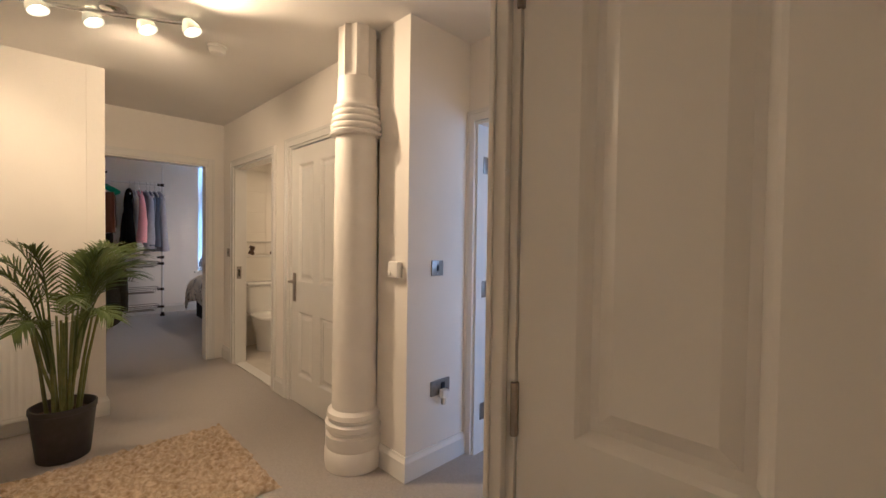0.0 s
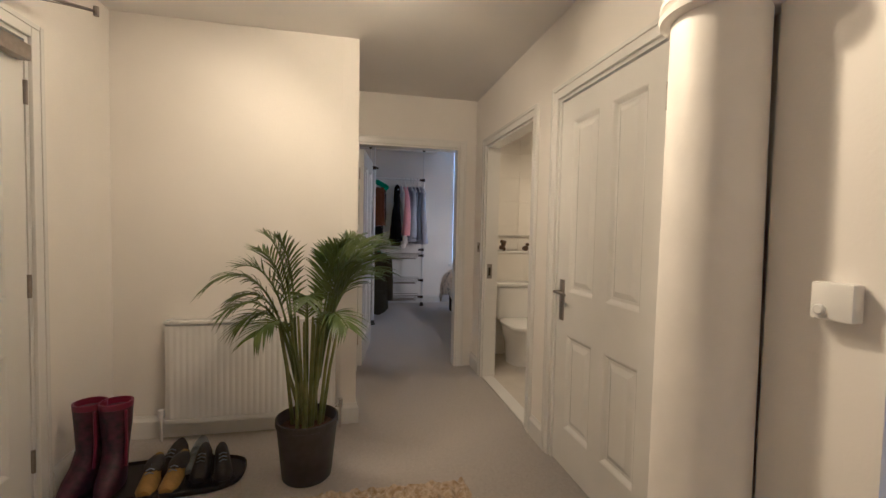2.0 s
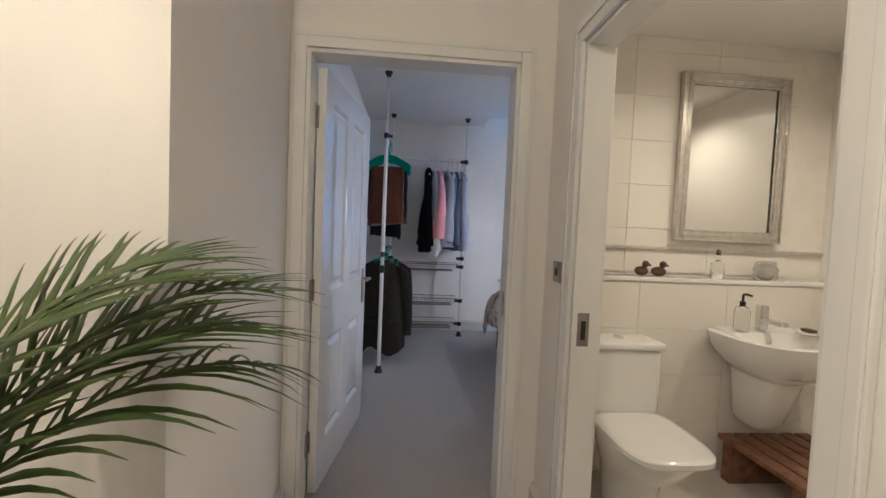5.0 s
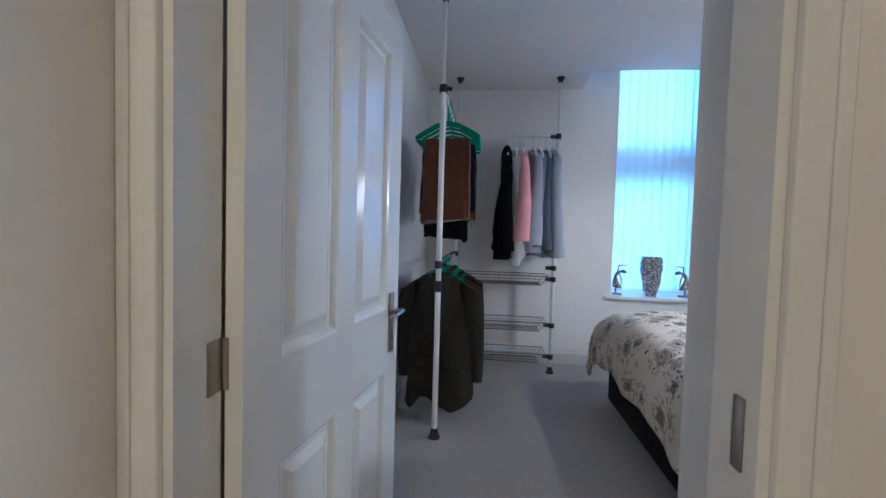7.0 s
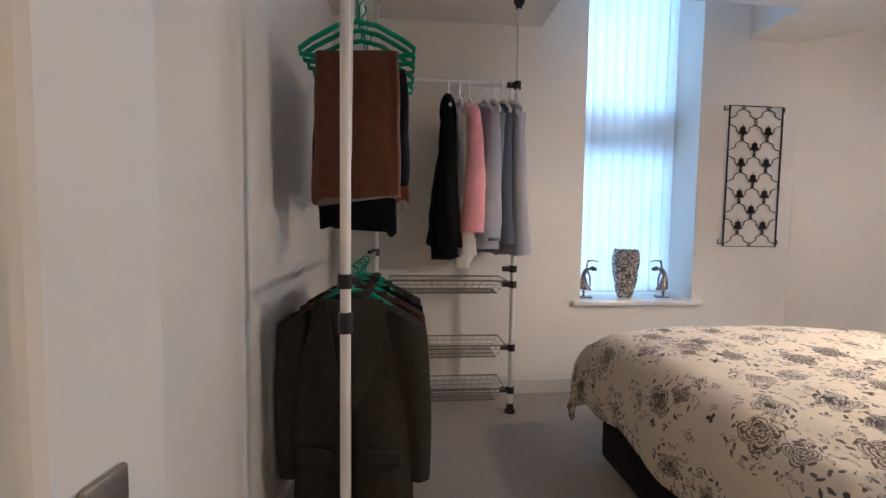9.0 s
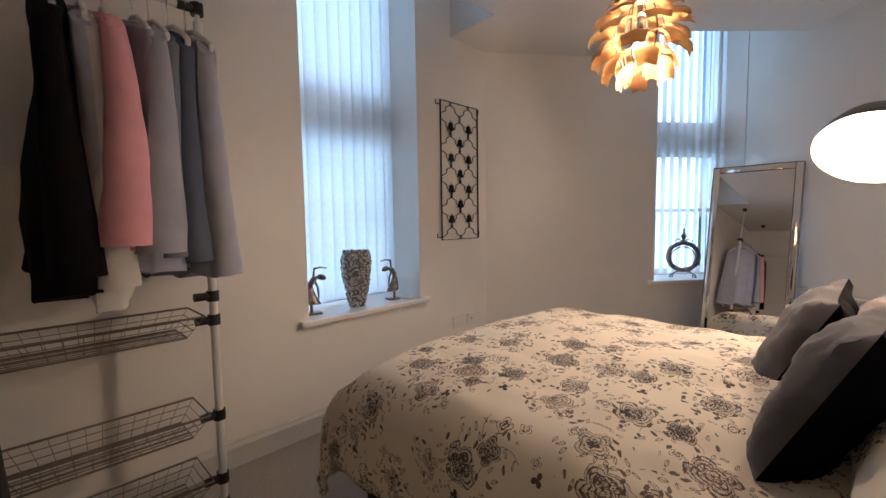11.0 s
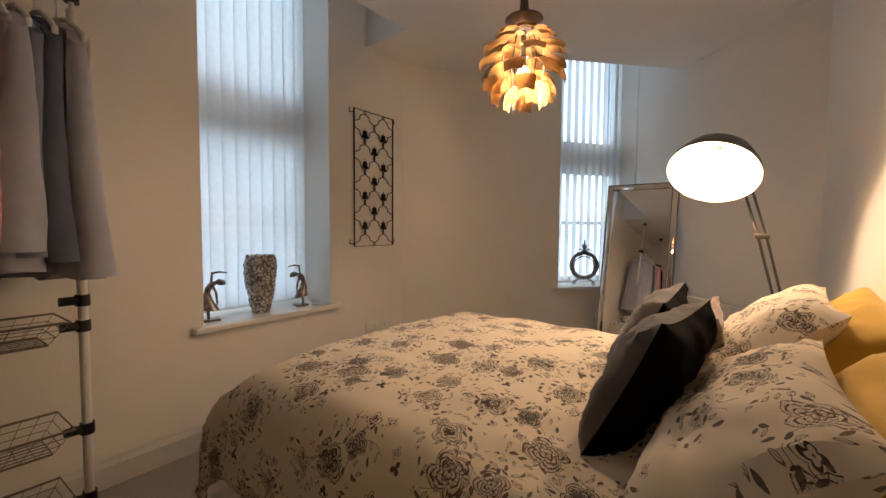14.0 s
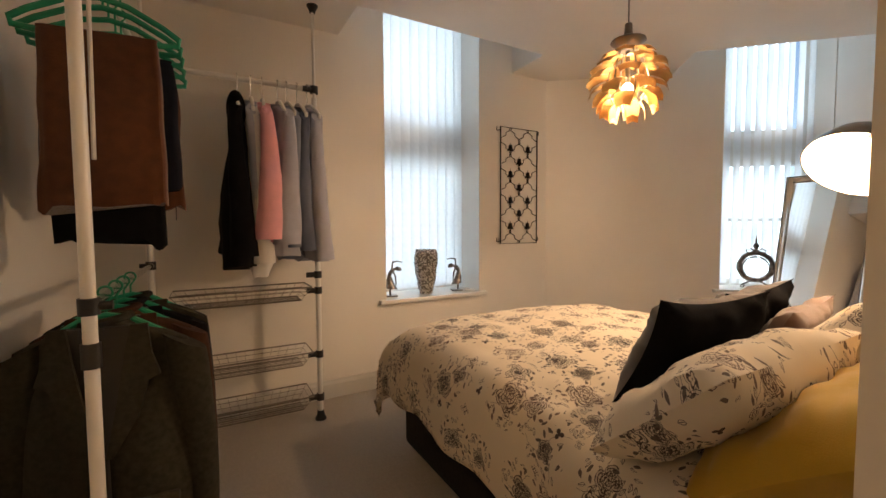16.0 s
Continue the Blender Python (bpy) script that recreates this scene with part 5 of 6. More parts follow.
def garment(name, label, cat, m, mt, w=0.42, length=0.72, thick=0.07, sleeve=0.6, seed=0, hoodie=False, jacket=False):
    t = thing(name, label, cat, m, group="")
    secs = [(-0.075, 0.055, 0.035), (-0.095, 0.075, 0.045), (-0.115, 0.14, 0.05), (-0.15, w * 0.47, 0.036), (-0.19, w * 0.5, thick * 0.3), (-0.3, w * 0.47, thick * 0.38), (-0.45, w * 0.46, thick * 0.48), (-0.6, w * 0.48, thick * 0.56), (-0.75, w * 0.48, thick * 0.6)]
    if not jacket:
        secs = [(z, hw, ht if z > -0.16 else 0.02 + (thick * 0.62 - 0.02) * min(1, (-z - 0.16) / 0.55)) for z, hw, ht in secs]
    secs = [s for s in secs if -s[0] < length * 0.86] + [(-length * 0.9, w * 0.49, thick * 0.62), (-length, w * 0.5, thick * 0.64)]
    n = 64
    rings = []
    for i, (z, hw, ht) in enumerate(secs):
        ring = []
        for k in range(n):
            a = 2 * math.pi * k / n
            c, s = math.cos(a), math.sin(a)
            low = min(1, max(0, (-z - 0.12) * 2.2))
            f = 1 + (0.34 * noise.noise((c * 2.2 + seed * 7, s * 2.2, z * 1.6)) + 0.2 * math.sin(5 * a + seed * 2.3 + 2.0 * noise.noise((seed, z * 2, 3)))) * low
            ring.append((hw * math.copysign(abs(c) ** 0.75, c), ht * f * math.copysign(abs(s) ** 0.8, s) + 0.012 * noise.noise((seed * 3.1, z * 3, c)), z + 0.11 * noise.noise((c * 1.6, seed * 1.7, 9)) * min(1, max(0, -z / length - 0.5) * 2)))
        rings.append(ring)
    part("body", rings_mesh(rings), mt, t)
    for sgn in (-1, 1):
        rr = []
        for f in range(9):
            u = f / 8
            cx = sgn * (w * 0.455 + (0.035 if jacket else 0.012) * math.sin(u * 1.8))
            cy = 0.02 * math.sin(u * 2.4 + seed)
            cz = -0.155 - (sleeve if jacket else (length - 0.155) * 0.985) * u
            r = (0.062 - 0.018 * u) * 1.12 if jacket else 0.03 + 0.28 * thick * u ** 0.9
            rr.append([(cx + r * 0.85 * math.cos(q), cy + r * (0.62 if jacket else 0.92) * math.sin(q) * (1 + 0.25 * noise.noise((math.cos(q) * 2, u * 5, seed))), cz + (0.03 * math.cos(q) * -sgn if f == 0 else 0)) for q in (2 * math.pi * k / 14 for k in range(14))])
        part("sleeve", rings_mesh(rr), mt, t)
    if hoodie:
        b = bmesh.new()
        bmesh.ops.create_icosphere(b, subdivisions=3, radius=0.095, matrix=Matrix.Translation((0.1, -0.01, -0.15)) @ Matrix.Diagonal((0.8, 0.52, 1.15, 1)))
        part("hood", b, mt, t)
    else:
        part("collar", tube([(0.06 * math.cos(q), 0.04 * math.sin(q), -0.078 - 0.012 * math.cos(q)) for q in (2 * math.pi * k / 16 for k in range(16))], 0.012, 7, closed=True), mt, t)
    if jacket:
        yf = thick * 0.7
        b = bmesh.new()
        rings_mesh([[(-0.012, yf - 0.03, -0.47), (0.012, yf - 0.03, -0.47), (0.012, yf, -0.47), (-0.012, yf, -0.47)], [(-0.085, yf - 0.04, -0.09), (0.085, yf - 0.04, -0.09), (0.085, yf - 0.012, -0.09), (-0.085, yf - 0.012, -0.09)]], bm=b)
        part("inner_lining", b, LINING, t, "dark lining in open front")
        # near-black strip paints the shade between the two fronts
        part("gap_shade_strip", box(-0.006, yf - 0.03, -length + 0.02, 0.006, yf + 0.004, -0.46, 0.002), LINING, t, "dark strip standing for the shaded gap between fronts")
        for sgn in (-1, 1):
            rr = []
            for z, xi, xo in ((-0.085, 0.075, 0.115), (-0.17, 0.06, 0.125), (-0.235, 0.05, 0.145), (-0.25, 0.048, 0.115), (-0.36, 0.028, 0.085), (-0.47, 0.006, 0.02)):
                d = -0.012 if z > -0.1 else 0.0
                rr.append([(sgn * xi, yf + d, z), (sgn * xo, yf - 0.006 + d, z), (sgn * xo, yf + 0.008 + d, z), (sgn * xi, yf + 0.014 + d, z)])
            part("lapel", rings_mesh(rr), mt, t)
            part("pocket_flap", box(sgn * 0.12 - 0.06, yf - 0.02, -length * 0.7 - 0.03, sgn * 0.12 + 0.06, yf + 0.004, -length * 0.7 + 0.02, 0.006), mt, t)
    return t


def folded_trousers(m, mt, label, w=0.34, drop=0.6, thick=0.045, seed=0):
    t = thing("trousers", label, "trousers", m)
    rings = []
    for i in range(13):
        u = i / 12
        z = -0.165 - drop * u
        ring = []
        for k in range(32):
            a = 2 * math.pi * k / 32
            c, s = math.cos(a), math.sin(a)
            tk = thick * (0.35 if i == 0 else 0.5 + 0.25 * u)
            ring.append(((w / 2) * math.copysign(abs(c) ** 0.3, c) * (1 + 0.1 * u) + 0.014 * noise.noise((z * 5, seed, c)), tk * math.copysign(abs(s) ** 0.5, s) * (1 + 0.4 * noise.noise((c * 3, z * 2, seed))), z + u * (0.03 * noise.noise((c * 2.2, seed * 3.7, 5)) + 0.015 * c * (-1) ** seed)))
        rings.append(ring)
    part("folded_cloth", rings_mesh(rings), mt, t)
    z1 = -0.165 - drop
    part("waistband", box(-w * 0.46, -thick * 0.5, z1 + 0.03, w * 0.46, thick * 0.9, z1 + 0.075, 0.008), mt, t)
    part("pocket", box(-w * 0.3, thick * 0.72, z1 + 0.09, w * 0.12, thick * 0.86, z1 + 0.13, 0.006), mt, t)


# thin white strip from the rail down before the first trousers
solid("white_strip", tube([(-6.572, 0.765, 2.072), (-6.562, 0.756, 2.04), (-6.556, 0.753, 1.87), (-6.556, 0.75, 1.6), (-6.558, 0.748, 1.445)], 0.006, 8), WHITECLOTH, "narrow white strip before brown trousers", "strap")
# long rail: trousers above, jackets below (planes across the rail)
for k, (x, mt, lab, w, drop) in enumerate(((-6.62, BROWN, "brown corduroy trousers folded over green hanger", 0.3, 0.58), (-6.69, BLACKCLOTH, "black trousers folded over green hanger", 0.27, 0.7), (-6.78, NAVY, "navy trousers folded over green hanger", 0.36, 0.52), (-6.9, BROWN, "brown trousers folded over green hanger", 0.36, 0.56), (-7.02, NAVY, "dark navy trousers folded over green hanger", 0.34, 0.55))):
    hanger(pose(x, PY, 2.06 + 0.0125, 0, 0, 90 + (k - 2) * 3), GREEN, "green plastic clothes hanger on rail", 0.42, "trouser hangers", 0.055)
    folded_trousers(pose(x, PY, 2.005, 0, 0, 90 + (k - 2) * 3), mt, lab, w, drop - 0.045, seed=k)
for k, (x, mt, lab) in enumerate(((-6.52, OLIVE, "dark olive wool suit jacket on hanger"), (-6.68, DARKBROWN, "dark brown jacket on green hanger"), (-6.82, BLACKCLOTH, "black jacket on hanger"), (-6.97, OLIVE, "olive grey jacket on green hanger"))):
    hanger(pose(x, PY, 1.04 + 0.0125, 0, 0, 90 - 6 + 4 * k), GREEN, "green plastic clothes hanger on chrome rail", 0.36, "jacket hangers")
    garment("jacket", lab, "jacket", pose(x, PY + 0.0, 1.045, 0, 0, -96 + 4 * k), mt, 0.44, 0.9 - 0.04 * k, 0.1, 0.6, seed=k + 2, jacket=True)
# small dark label tags as flat strips below the trousers
for x, y in ((-6.9, 0.93), (-6.75, 0.6)):
    solid("hanging_tag", box(x - 0.006, y - 0.0015, 1.27, x + 0.006, y + 0.0015, 1.4, 0.001, seg=1), BLACKPL, "narrow dark tag hanging by folded trousers", "loop", group="trouser loops")
# short rail: shirts
SHIRTS = [(1.205, BLACKCLOTH, "black hooded sweatshirt on hanger", 0.96, True, 0.17, -3), (1.275, LILAC, "pale grey shirt on hanger", 0.8, False, 0.06, -2), (1.335, PINK, "pink cotton shirt on hanger", 0.87, False, 0.21, -3), (1.42, LILAC, "grey lilac shirt on hanger", 0.9, False, 0.2, 3), (1.47, BLUEGREY, "blue grey shirt on hanger", 0.92, False, 0.09, 4), (1.53, SLATE, "slate blue shirt on hanger", 0.94, False, 0.09, 5), (1.59, LILAC, "grey striped shirt on hanger", 1.0, False, 0.12, 10)]
for k, (y, mt, lab, ln, hood, tk, tw) in enumerate(SHIRTS):
    hanger(pose(CX, y, 2.09 + 0.0125, 0, 0, tw), WHITEPL, "white hanger on rail", 0.38, "shirt hangers", 0.045)
    garment("shirt", lab, "shirt" if not hood else "sweatshirt", pose(CX, y, 2.035, 0, 0, tw), mt, 0.48 if mt == PINK else 0.45 if tk > 0.12 else 0.4, ln, tk, 0.62, seed=k + 11, hoodie=hood)
garment("shirt", "white cotton shirt hanging low behind", "shirt", pose(CX, 1.27, 2.03, 0, 0, 4), WHITECLOTH, 0.4, 1.0, 0.14, 0.66, seed=31)

# ---- bed ----
bedt = thing("divan_bed", "double divan bed with charcoal fabric base", "bed", pose(0, 0, 0))
BX0, BX1, BY0, BY1 = -7.06, -5.14, 1.97, 3.5
part("divan_base", box(BX0, BY0, 0.03, BX1, BY1, 0.36, 0.02), BEDBASE, bedt, "charcoal fabric divan base")
part("mattress", box(BX0 + 0.005, BY0 + 0.005, 0.361, BX1, BY1 - 0.005, 0.6, 0.05, seg=4), WHITECLOTH, bedt, "white mattress")
for x in (BX0 + 0.12, BX1 - 0.12):
    for y in (BY0 + 0.12, BY1 - 0.12):
        part("castor", lathe([(0.025, 0), (0.025, 0.03), (0, 0.03)], 14), BLACKPL, bedt, m=pose(x, y, 0))


TAN = mat("tan_piping", (0.4, 0.22, 0.09), 0.8)


def duvet():
    b = bmesh.new()
    uvl = b.loops.layers.uv.new("UVMap")
    NU, NV = 90, 100
    # arc length runs from the foot hem over the top to the pillows, and from side hem to side hem
    def fold_over(s, flat0, flat1, hang, rad):
        """Horizontal place and drop for arc length s measured from flat0."""
        if s < 0:
            q = min(1.0, -s / (rad * 1.57))
            return flat0 - rad * math.sin(q * 1.57), rad * (1 - math.cos(q * 1.57)) + max(0, -s - rad * 1.57)
        span = flat1 - flat0
        if s > span:
            q = min(1.0, (s - span) / (rad * 1.57))
            return flat1 + rad * math.sin(q * 1.57), rad * (1 - math.cos(q * 1.57)) + max(0, s - span - rad * 1.57)
        return flat0 + s, 0.0

    grid = []
    R = 0.13
    for i in range(NU + 1):
        u = -0.47 + (2.05 + 0.47) * i / NU
        row = []
        for j in range(NV + 1):
            v = -0.44 + (1.35 + 0.88) * j / NV
            x, dx = fold_over(u, BX0 + 0.05, -4.9, 0, R)
            y, dy = fold_over(v, BY0 + 0.07, BY1 - 0.07, 0, R)
            cx, cy = (x + 6.2) / 1.0, (y - (BY0 + BY1) / 2) / 0.8
            dome = 0.075 * max(0, 1 - cy * cy) * max(0.25, 1 - 0.5 * cx * cx)
            z = 0.665 + dome - max(dx, dy) - 0.35 * min(dx, dy)
            z += 0.022 * noise.noise((x * 2.6, y * 2.6, 1)) + 0.012 * noise.noise((x * 6, y * 8, 2)) + 0.004 * noise.noise((x * 16, y * 13, 5))
            z -= 0.065 * min(1, max(0, (x + 6.25) / 0.4)) * min(1, max(0, (2.8 - y) / 0.45))
            drop = max(dx, dy)
            if drop > 0.05:
                wv = 0.03 * noise.noise((x * 5, y * 5, 4)) * min(1, drop / 0.3)
                if dy > dx:
                    y += math.copysign(0.03 * min(1, drop / 0.3), v) * 0.5 + wv * math.copysign(1, v)
                else:
                    x -= 0.02 * min(1, drop / 0.3) - wv
                if dx > 0.03 and dy > 0.03:
                    x -= 0.05 * min(1, min(dx, dy) / 0.15)
                    y += math.copysign(0.04 * min(1, min(dx, dy) / 0.15), v)
            row.append((b.verts.new((x, y, max(0.14, z))), (u, v)))
        grid.append(row)
    for i in range(NU):
        for j in range(NV):
            q = (grid[i][j], grid[i + 1][j], grid[i + 1][j + 1], grid[i][j + 1])
            f = b.faces.new([p[0] for p in q])
            for lp, p in zip(f.loops, q):
                lp[uvl].uv = p[1]
    top = thing("duvet", "cream duvet with dark floral print on bed", "duvet")
    hem = [grid[NU - 1][j][0].co.copy() + Vector((0, 0, 0.004)) for j in range(0, NV + 1, 2)]
    ob = part("cover", b, FLORAL, top)
    part("piping", tube(hem, 0.004, 5), TAN, top, "tan piping along open end")
    md = ob.modifiers.new("thickness", "SOLIDIFY")
    md.thickness, md.offset = 0.025, -1
    return ob


duvet()


def cushion(name, label, cat, m, mats, w, h, t, seed=0, pinch=0.1, group=""):
    """A stuffed square: local x across, z up, y through it; front faces -y."""
    b = bmesh.new()
    uvl = b.loops.layers.uv.new("UVMap")
    N = 22
    for side in (-1, 1):
        g = []
        for i in range(N + 1):
            row = []
            for j in range(N + 1):
                a, c = 2 * i / N - 1, 2 * j / N - 1
                ex = (1 - abs(a) ** 3.2) * (1 - abs(c) ** 3.2)
                px = a * (1 - pinch * (1 - c * c) * abs(a) ** 2)
                pz = c * (1 - pinch * (1 - a * a) * abs(c) ** 2)
                y = side * (t / 2) * max(0, ex) ** 0.55
                y += 0.018 * noise.noise((a * 2.2 + seed, c * 2.2, side)) * (1 if ex > 0.02 else 0) + 0.011 * noise.noise((a * 5 + seed, c * 6, side))  * (1 if ex > 0.02 else 0)
                row.append((b.verts.new((px * w / 2, y, pz * h / 2)), (a * w / 2 + seed, c * h / 2 + side)))
            g.append(row)
        for i in range(N):
            for j in range(N):
                q = (g[i][j], g[i + 1][j], g[i + 1][j + 1], g[i][j + 1])
                f = b.faces.new([p[0] for p in q])
                f.material_index = 0 if side < 0 or len(mats) == 1 else 1
                for lp, p in zip(f.loops, q):
                    lp[uvl].uv = p[1]
    bmesh.ops.remove_doubles(b, verts=[v for v in b.verts if v.is_boundary], dist=1e-4)
    return solid(name, b, mats, label, cat, group=group, m=m)


# pillows lean on the headboard wall; the front of each looks to the foot of the bed
cushion("pillow", "mustard yellow pillow leaning on headboard wall", "pillow", pose(-5.34, 2.33, 0.755, -50, 6, -90), [YELLOW], 0.74, 0.5, 0.2, 1, group="mustard pillows")
cushion("pillow", "mustard yellow pillow leaning on headboard wall", "pillow", pose(-5.31, 3.1, 0.815, -44, 4, -92), [YELLOW], 0.76, 0.5, 0.18, 2, group="mustard pillows")
cushion("pillow", "cream floral pillow leaning on yellow pillow", "pillow", pose(-5.55, 2.27, 0.785, -48, 0, -90), [FLORAL], 0.74, 0.47, 0.2, 3, group="floral pillows")
cushion("pillow", "cream floral pillow leaning on yellow pillow", "pillow", pose(-5.48, 3.1, 0.84, -50, 0, -93), [FLORAL], 0.76, 0.5, 0.19, 4, group="floral pillows")
cushion("cushion", "charcoal velvet cushion with black back", "cushion", pose(-5.758, 2.45, 0.825, -26, 0, -98), [GREYVELVET, BLACKVELVET], 0.51, 0.44, 0.17, 5, 0.16, group="dark cushions")
cushion("cushion", "charcoal velvet cushion with black back", "cushion", pose(-5.85, 2.93, 0.81, -27, 3, -92), [GREYVELVET, BLACKVELVET], 0.5, 0.44, 0.16, 6, 0.16, group="dark cushions")
cushion("cushion", "taupe velvet cushion behind dark cushion", "cushion", pose(-5.72, 3.03, 0.775, -30, 4, -88), [TAUPE], 0.42, 0.4, 0.13, 7, 0.16)

cushion("pillow", "pale pink pillow standing against headboard wall", "pillow", pose(-5.235, 2.72, 0.745, -14, 0, -90), [BLUSH], 0.7, 0.42, 0.1, 8)

# ---- pendant ----
pen = thing("artichoke_pendant", "golden layered artichoke pendant lamp hanging from ceiling", "pendant lamp", pose(-6.42, 2.98, 0))
part("cable", tube([(0, 0, 2.29), (0, 0, 2.596)], 0.004, 6), LAMPGREY, pen)
part("ceiling_rose", lathe([(0.05, BZ - 0.001), (0.05, BZ - 0.02), (0.02, BZ - 0.035), (0, BZ - 0.035)], 24), WHITEPL, pen)
part("top_cap", lathe([(0.0, 2.295), (0.018, 2.29), (0.022, 2.235), (0.03, 2.228), (0.085, 2.205), (0.088, 2.198), (0.06, 2.175), (0.04, 2.15), (0, 2.15)], 28), LAMPGREY, pen, "grey metal top cap")
part("stem", tube([(0, 0, 2.15), (0, 0, 1.93)], 0.012, 8), LAMPGREY, pen)
for k in range(6):
    a = 2 * math.pi * (k + 0.5) / 6
    part("rib", tube([((0.05 + 0.05 * math.sin(u * math.pi)) * math.cos(a), (0.05 + 0.05 * math.sin(u * math.pi)) * math.sin(a), 2.16 - 0.31 * u) for u in (0, 0.25, 0.5, 0.75, 1)], 0.003, 5), LAMPGREY, pen)
b = bmesh.new()
bmesh.ops.create_icosphere(b, subdivisions=3, radius=0.03, matrix=Matrix.Translation((0, 0, 1.95)) @ Matrix.Diagonal((1, 1, 1.25, 1)))
part("bulb", b, BULB, pen, "glowing bulb")
LEAVES = [(2.155, 0.05, 0.135, -0.028, 6, 0.1), (2.105, 0.075, 0.185, -0.03, 6, 0.115), (2.055, 0.09, 0.205, -0.045, 7, 0.115), (1.995, 0.09, 0.195, -0.065, 7, 0.105), (1.935, 0.08, 0.15, -0.075, 6, 0.095), (1.885, 0.06, 0.085, -0.065, 5, 0.075)]
for li, (z, r0, r1, dz, n, w) in enumerate(LEAVES):
    b = bmesh.new()
    rows = 5
    vs = []
    for i in range(rows):
        u = i / (rows - 1)
        r = r0 + (r1 - r0) * math.sin(u * 1.57) ** 0.9
        zz = dz * u * u + dz * 0.25 * u
        ww = w / 2 * (0.75 + 0.25 * math.sin(math.pi * min(1, u * 1.1)))
        vs.append([(r, s * ww, zz - 0.012 * abs(s)) for s in (-1, -0.5, 0, 0.5, 1)])
    q = [[b.verts.new(p) for p in row] for row in vs]
    for i in range(rows - 1):
        for j in range(4):
            b.faces.new((q[i][j], q[i][j + 1], q[i + 1][j + 1], q[i + 1][j]))
    bmesh.ops.solidify(b, geom=b.faces[:], thickness=0.0015)
    me = mesh_of(b, "leaf_blade", VENEER, True)
    for k in range(n):
        o = new("leaf_blade", me)
        o.parent = pen
        o.matrix_local = pose(0, 0, z, 0, 0, 360 * (k + 0.5 * (li % 2)) / n)

# ---- floor lamp ----
fl = thing("floor_lamp", "grey jointed floor lamp with domed shade, lit", "floor lamp", pose(-5.38, 3.98, 0))
part("base", lathe([(0.14, 0), (0.145, 0.005), (0.145, 0.02), (0.13, 0.03), (0.02, 0.034), (0, 0.034)], 36), LAMPGREY, fl)
part("post", tube([(0, 0, 0.034), (0, 0, 0.8)], 0.012, 12), LAMPGREY, fl)
j0, j1 = Vector((0.0, 0.0, 0.8)), Vector((-0.1, -0.22, 1.2))
j2 = Vector((-0.2, -0.1, 1.57))
part("neck", tube([j2, (-0.26, -0.2, 1.66), (-0.286, -0.243, 1.68)], 0.012, 10), LAMPGREY, fl)
for a, c in ((j0, j1), (j1, j2)):
    for s in (-0.017, 0.017):
        part("arm_rod", tube([a + Vector((s, 0, 0)), c + Vector((s, 0, 0))], 0.0065, 8), LAMPGREY, fl)
for p in (j0, j1, j2):
    part("joint", tube([p + Vector((-0.03, 0, 0)), p + Vector((0.03, 0, 0))], 0.014, 12), LAMPGREY, fl)
SH = look((-5.68, 3.66, 1.58), (-5.83, 2.88, 0.66))
shade = part("shade", lathe([(0.03, 0.12), (0.035, 0.1), (0.05, 0.085), (0.1, 0.065), (0.16, 0.01), (0.195, -0.06), (0.205, -0.1), (0.202, -0.1), (0.192, -0.06), (0.157, 0.006), (0.1, 0.058), (0.03, 0.075)], 48), [LAMPGREY], fl, "grey domed metal shade", m=pose(-5.38, 3.98, 0).inverted() @ SH)
part("shade_lining", lathe([(0.2005, -0.0995), (0.19, -0.06), (0.155, 0.004), (0.099, 0.055), (0.03, 0.07)], 48, cap=False), SHADEIN, fl, "white shade inside", m=pose(-5.38, 3.98, 0).inverted() @ SH)
b = bmesh.new()
bmesh.ops.create_icosphere(b, subdivisions=3, radius=0.03, matrix=Matrix.Translation((0, 0, 0.035)) @ Matrix.Diagonal((0.8, 0.8, 1.0, 1)))
part("bulb", b, BULB, shade, "glowing bulb")
part("bulb_holder", lathe([(0.02, 0.035), (0.022, 0.075), (0, 0.075)], 16), BROWN, shade)
lamp("floor_lamp_bulb", "POINT", SH @ pose(0, 0, 0.02), 50, SOFT, 0.05)

# ---- leaning mirror ----
lm = thing("leaning_mirror", "tall silver-framed mirror leaning by window", "mirror", pose(-6.34, 5.02, 0.0, -9.5, 0, -5))
W2, H2 = 0.3, 1.66
for nm, x0, x1, z0, z1 in (("frame_stile", -W2, -W2 + 0.05, 0, H2), ("frame_stile", W2 - 0.05, W2, 0, H2), ("frame_rail", -W2 + 0.0505, W2 - 0.0505, 0, 0.05), ("frame_rail", -W2 + 0.0505, W2 - 0.0505, H2 - 0.05, H2)):
    part(nm, box(x0, 0, z0, x1, 0.025, z1, 0.004), MIRROR, lm, "bevelled mirror strip")
    part("edge_line", box(x0 - 0.001, -0.003, z0, x0 + 0.004, 0.012, z1) if nm == "frame_stile" else box(x0, -0.003, z0, x1, 0.012, z0 + 0.004), DARKSTEEL, lm, smooth=False)
part("outer_edge", box(W2 - 0.003, -0.003, 0, W2 + 0.004, 0.026, H2), DARKSTEEL, lm, smooth=False)
part("top_edge", box(-W2, -0.003, H2 - 0.003, W2, 0.026, H2 + 0.004), DARKSTEEL, lm, smooth=False)
part("mirror_plate", box(-W2 + 0.0505, 0.006, 0.0505, W2 - 0.0505, 0.014, H2 - 0.0505), MIRROR, lm, smooth=False)
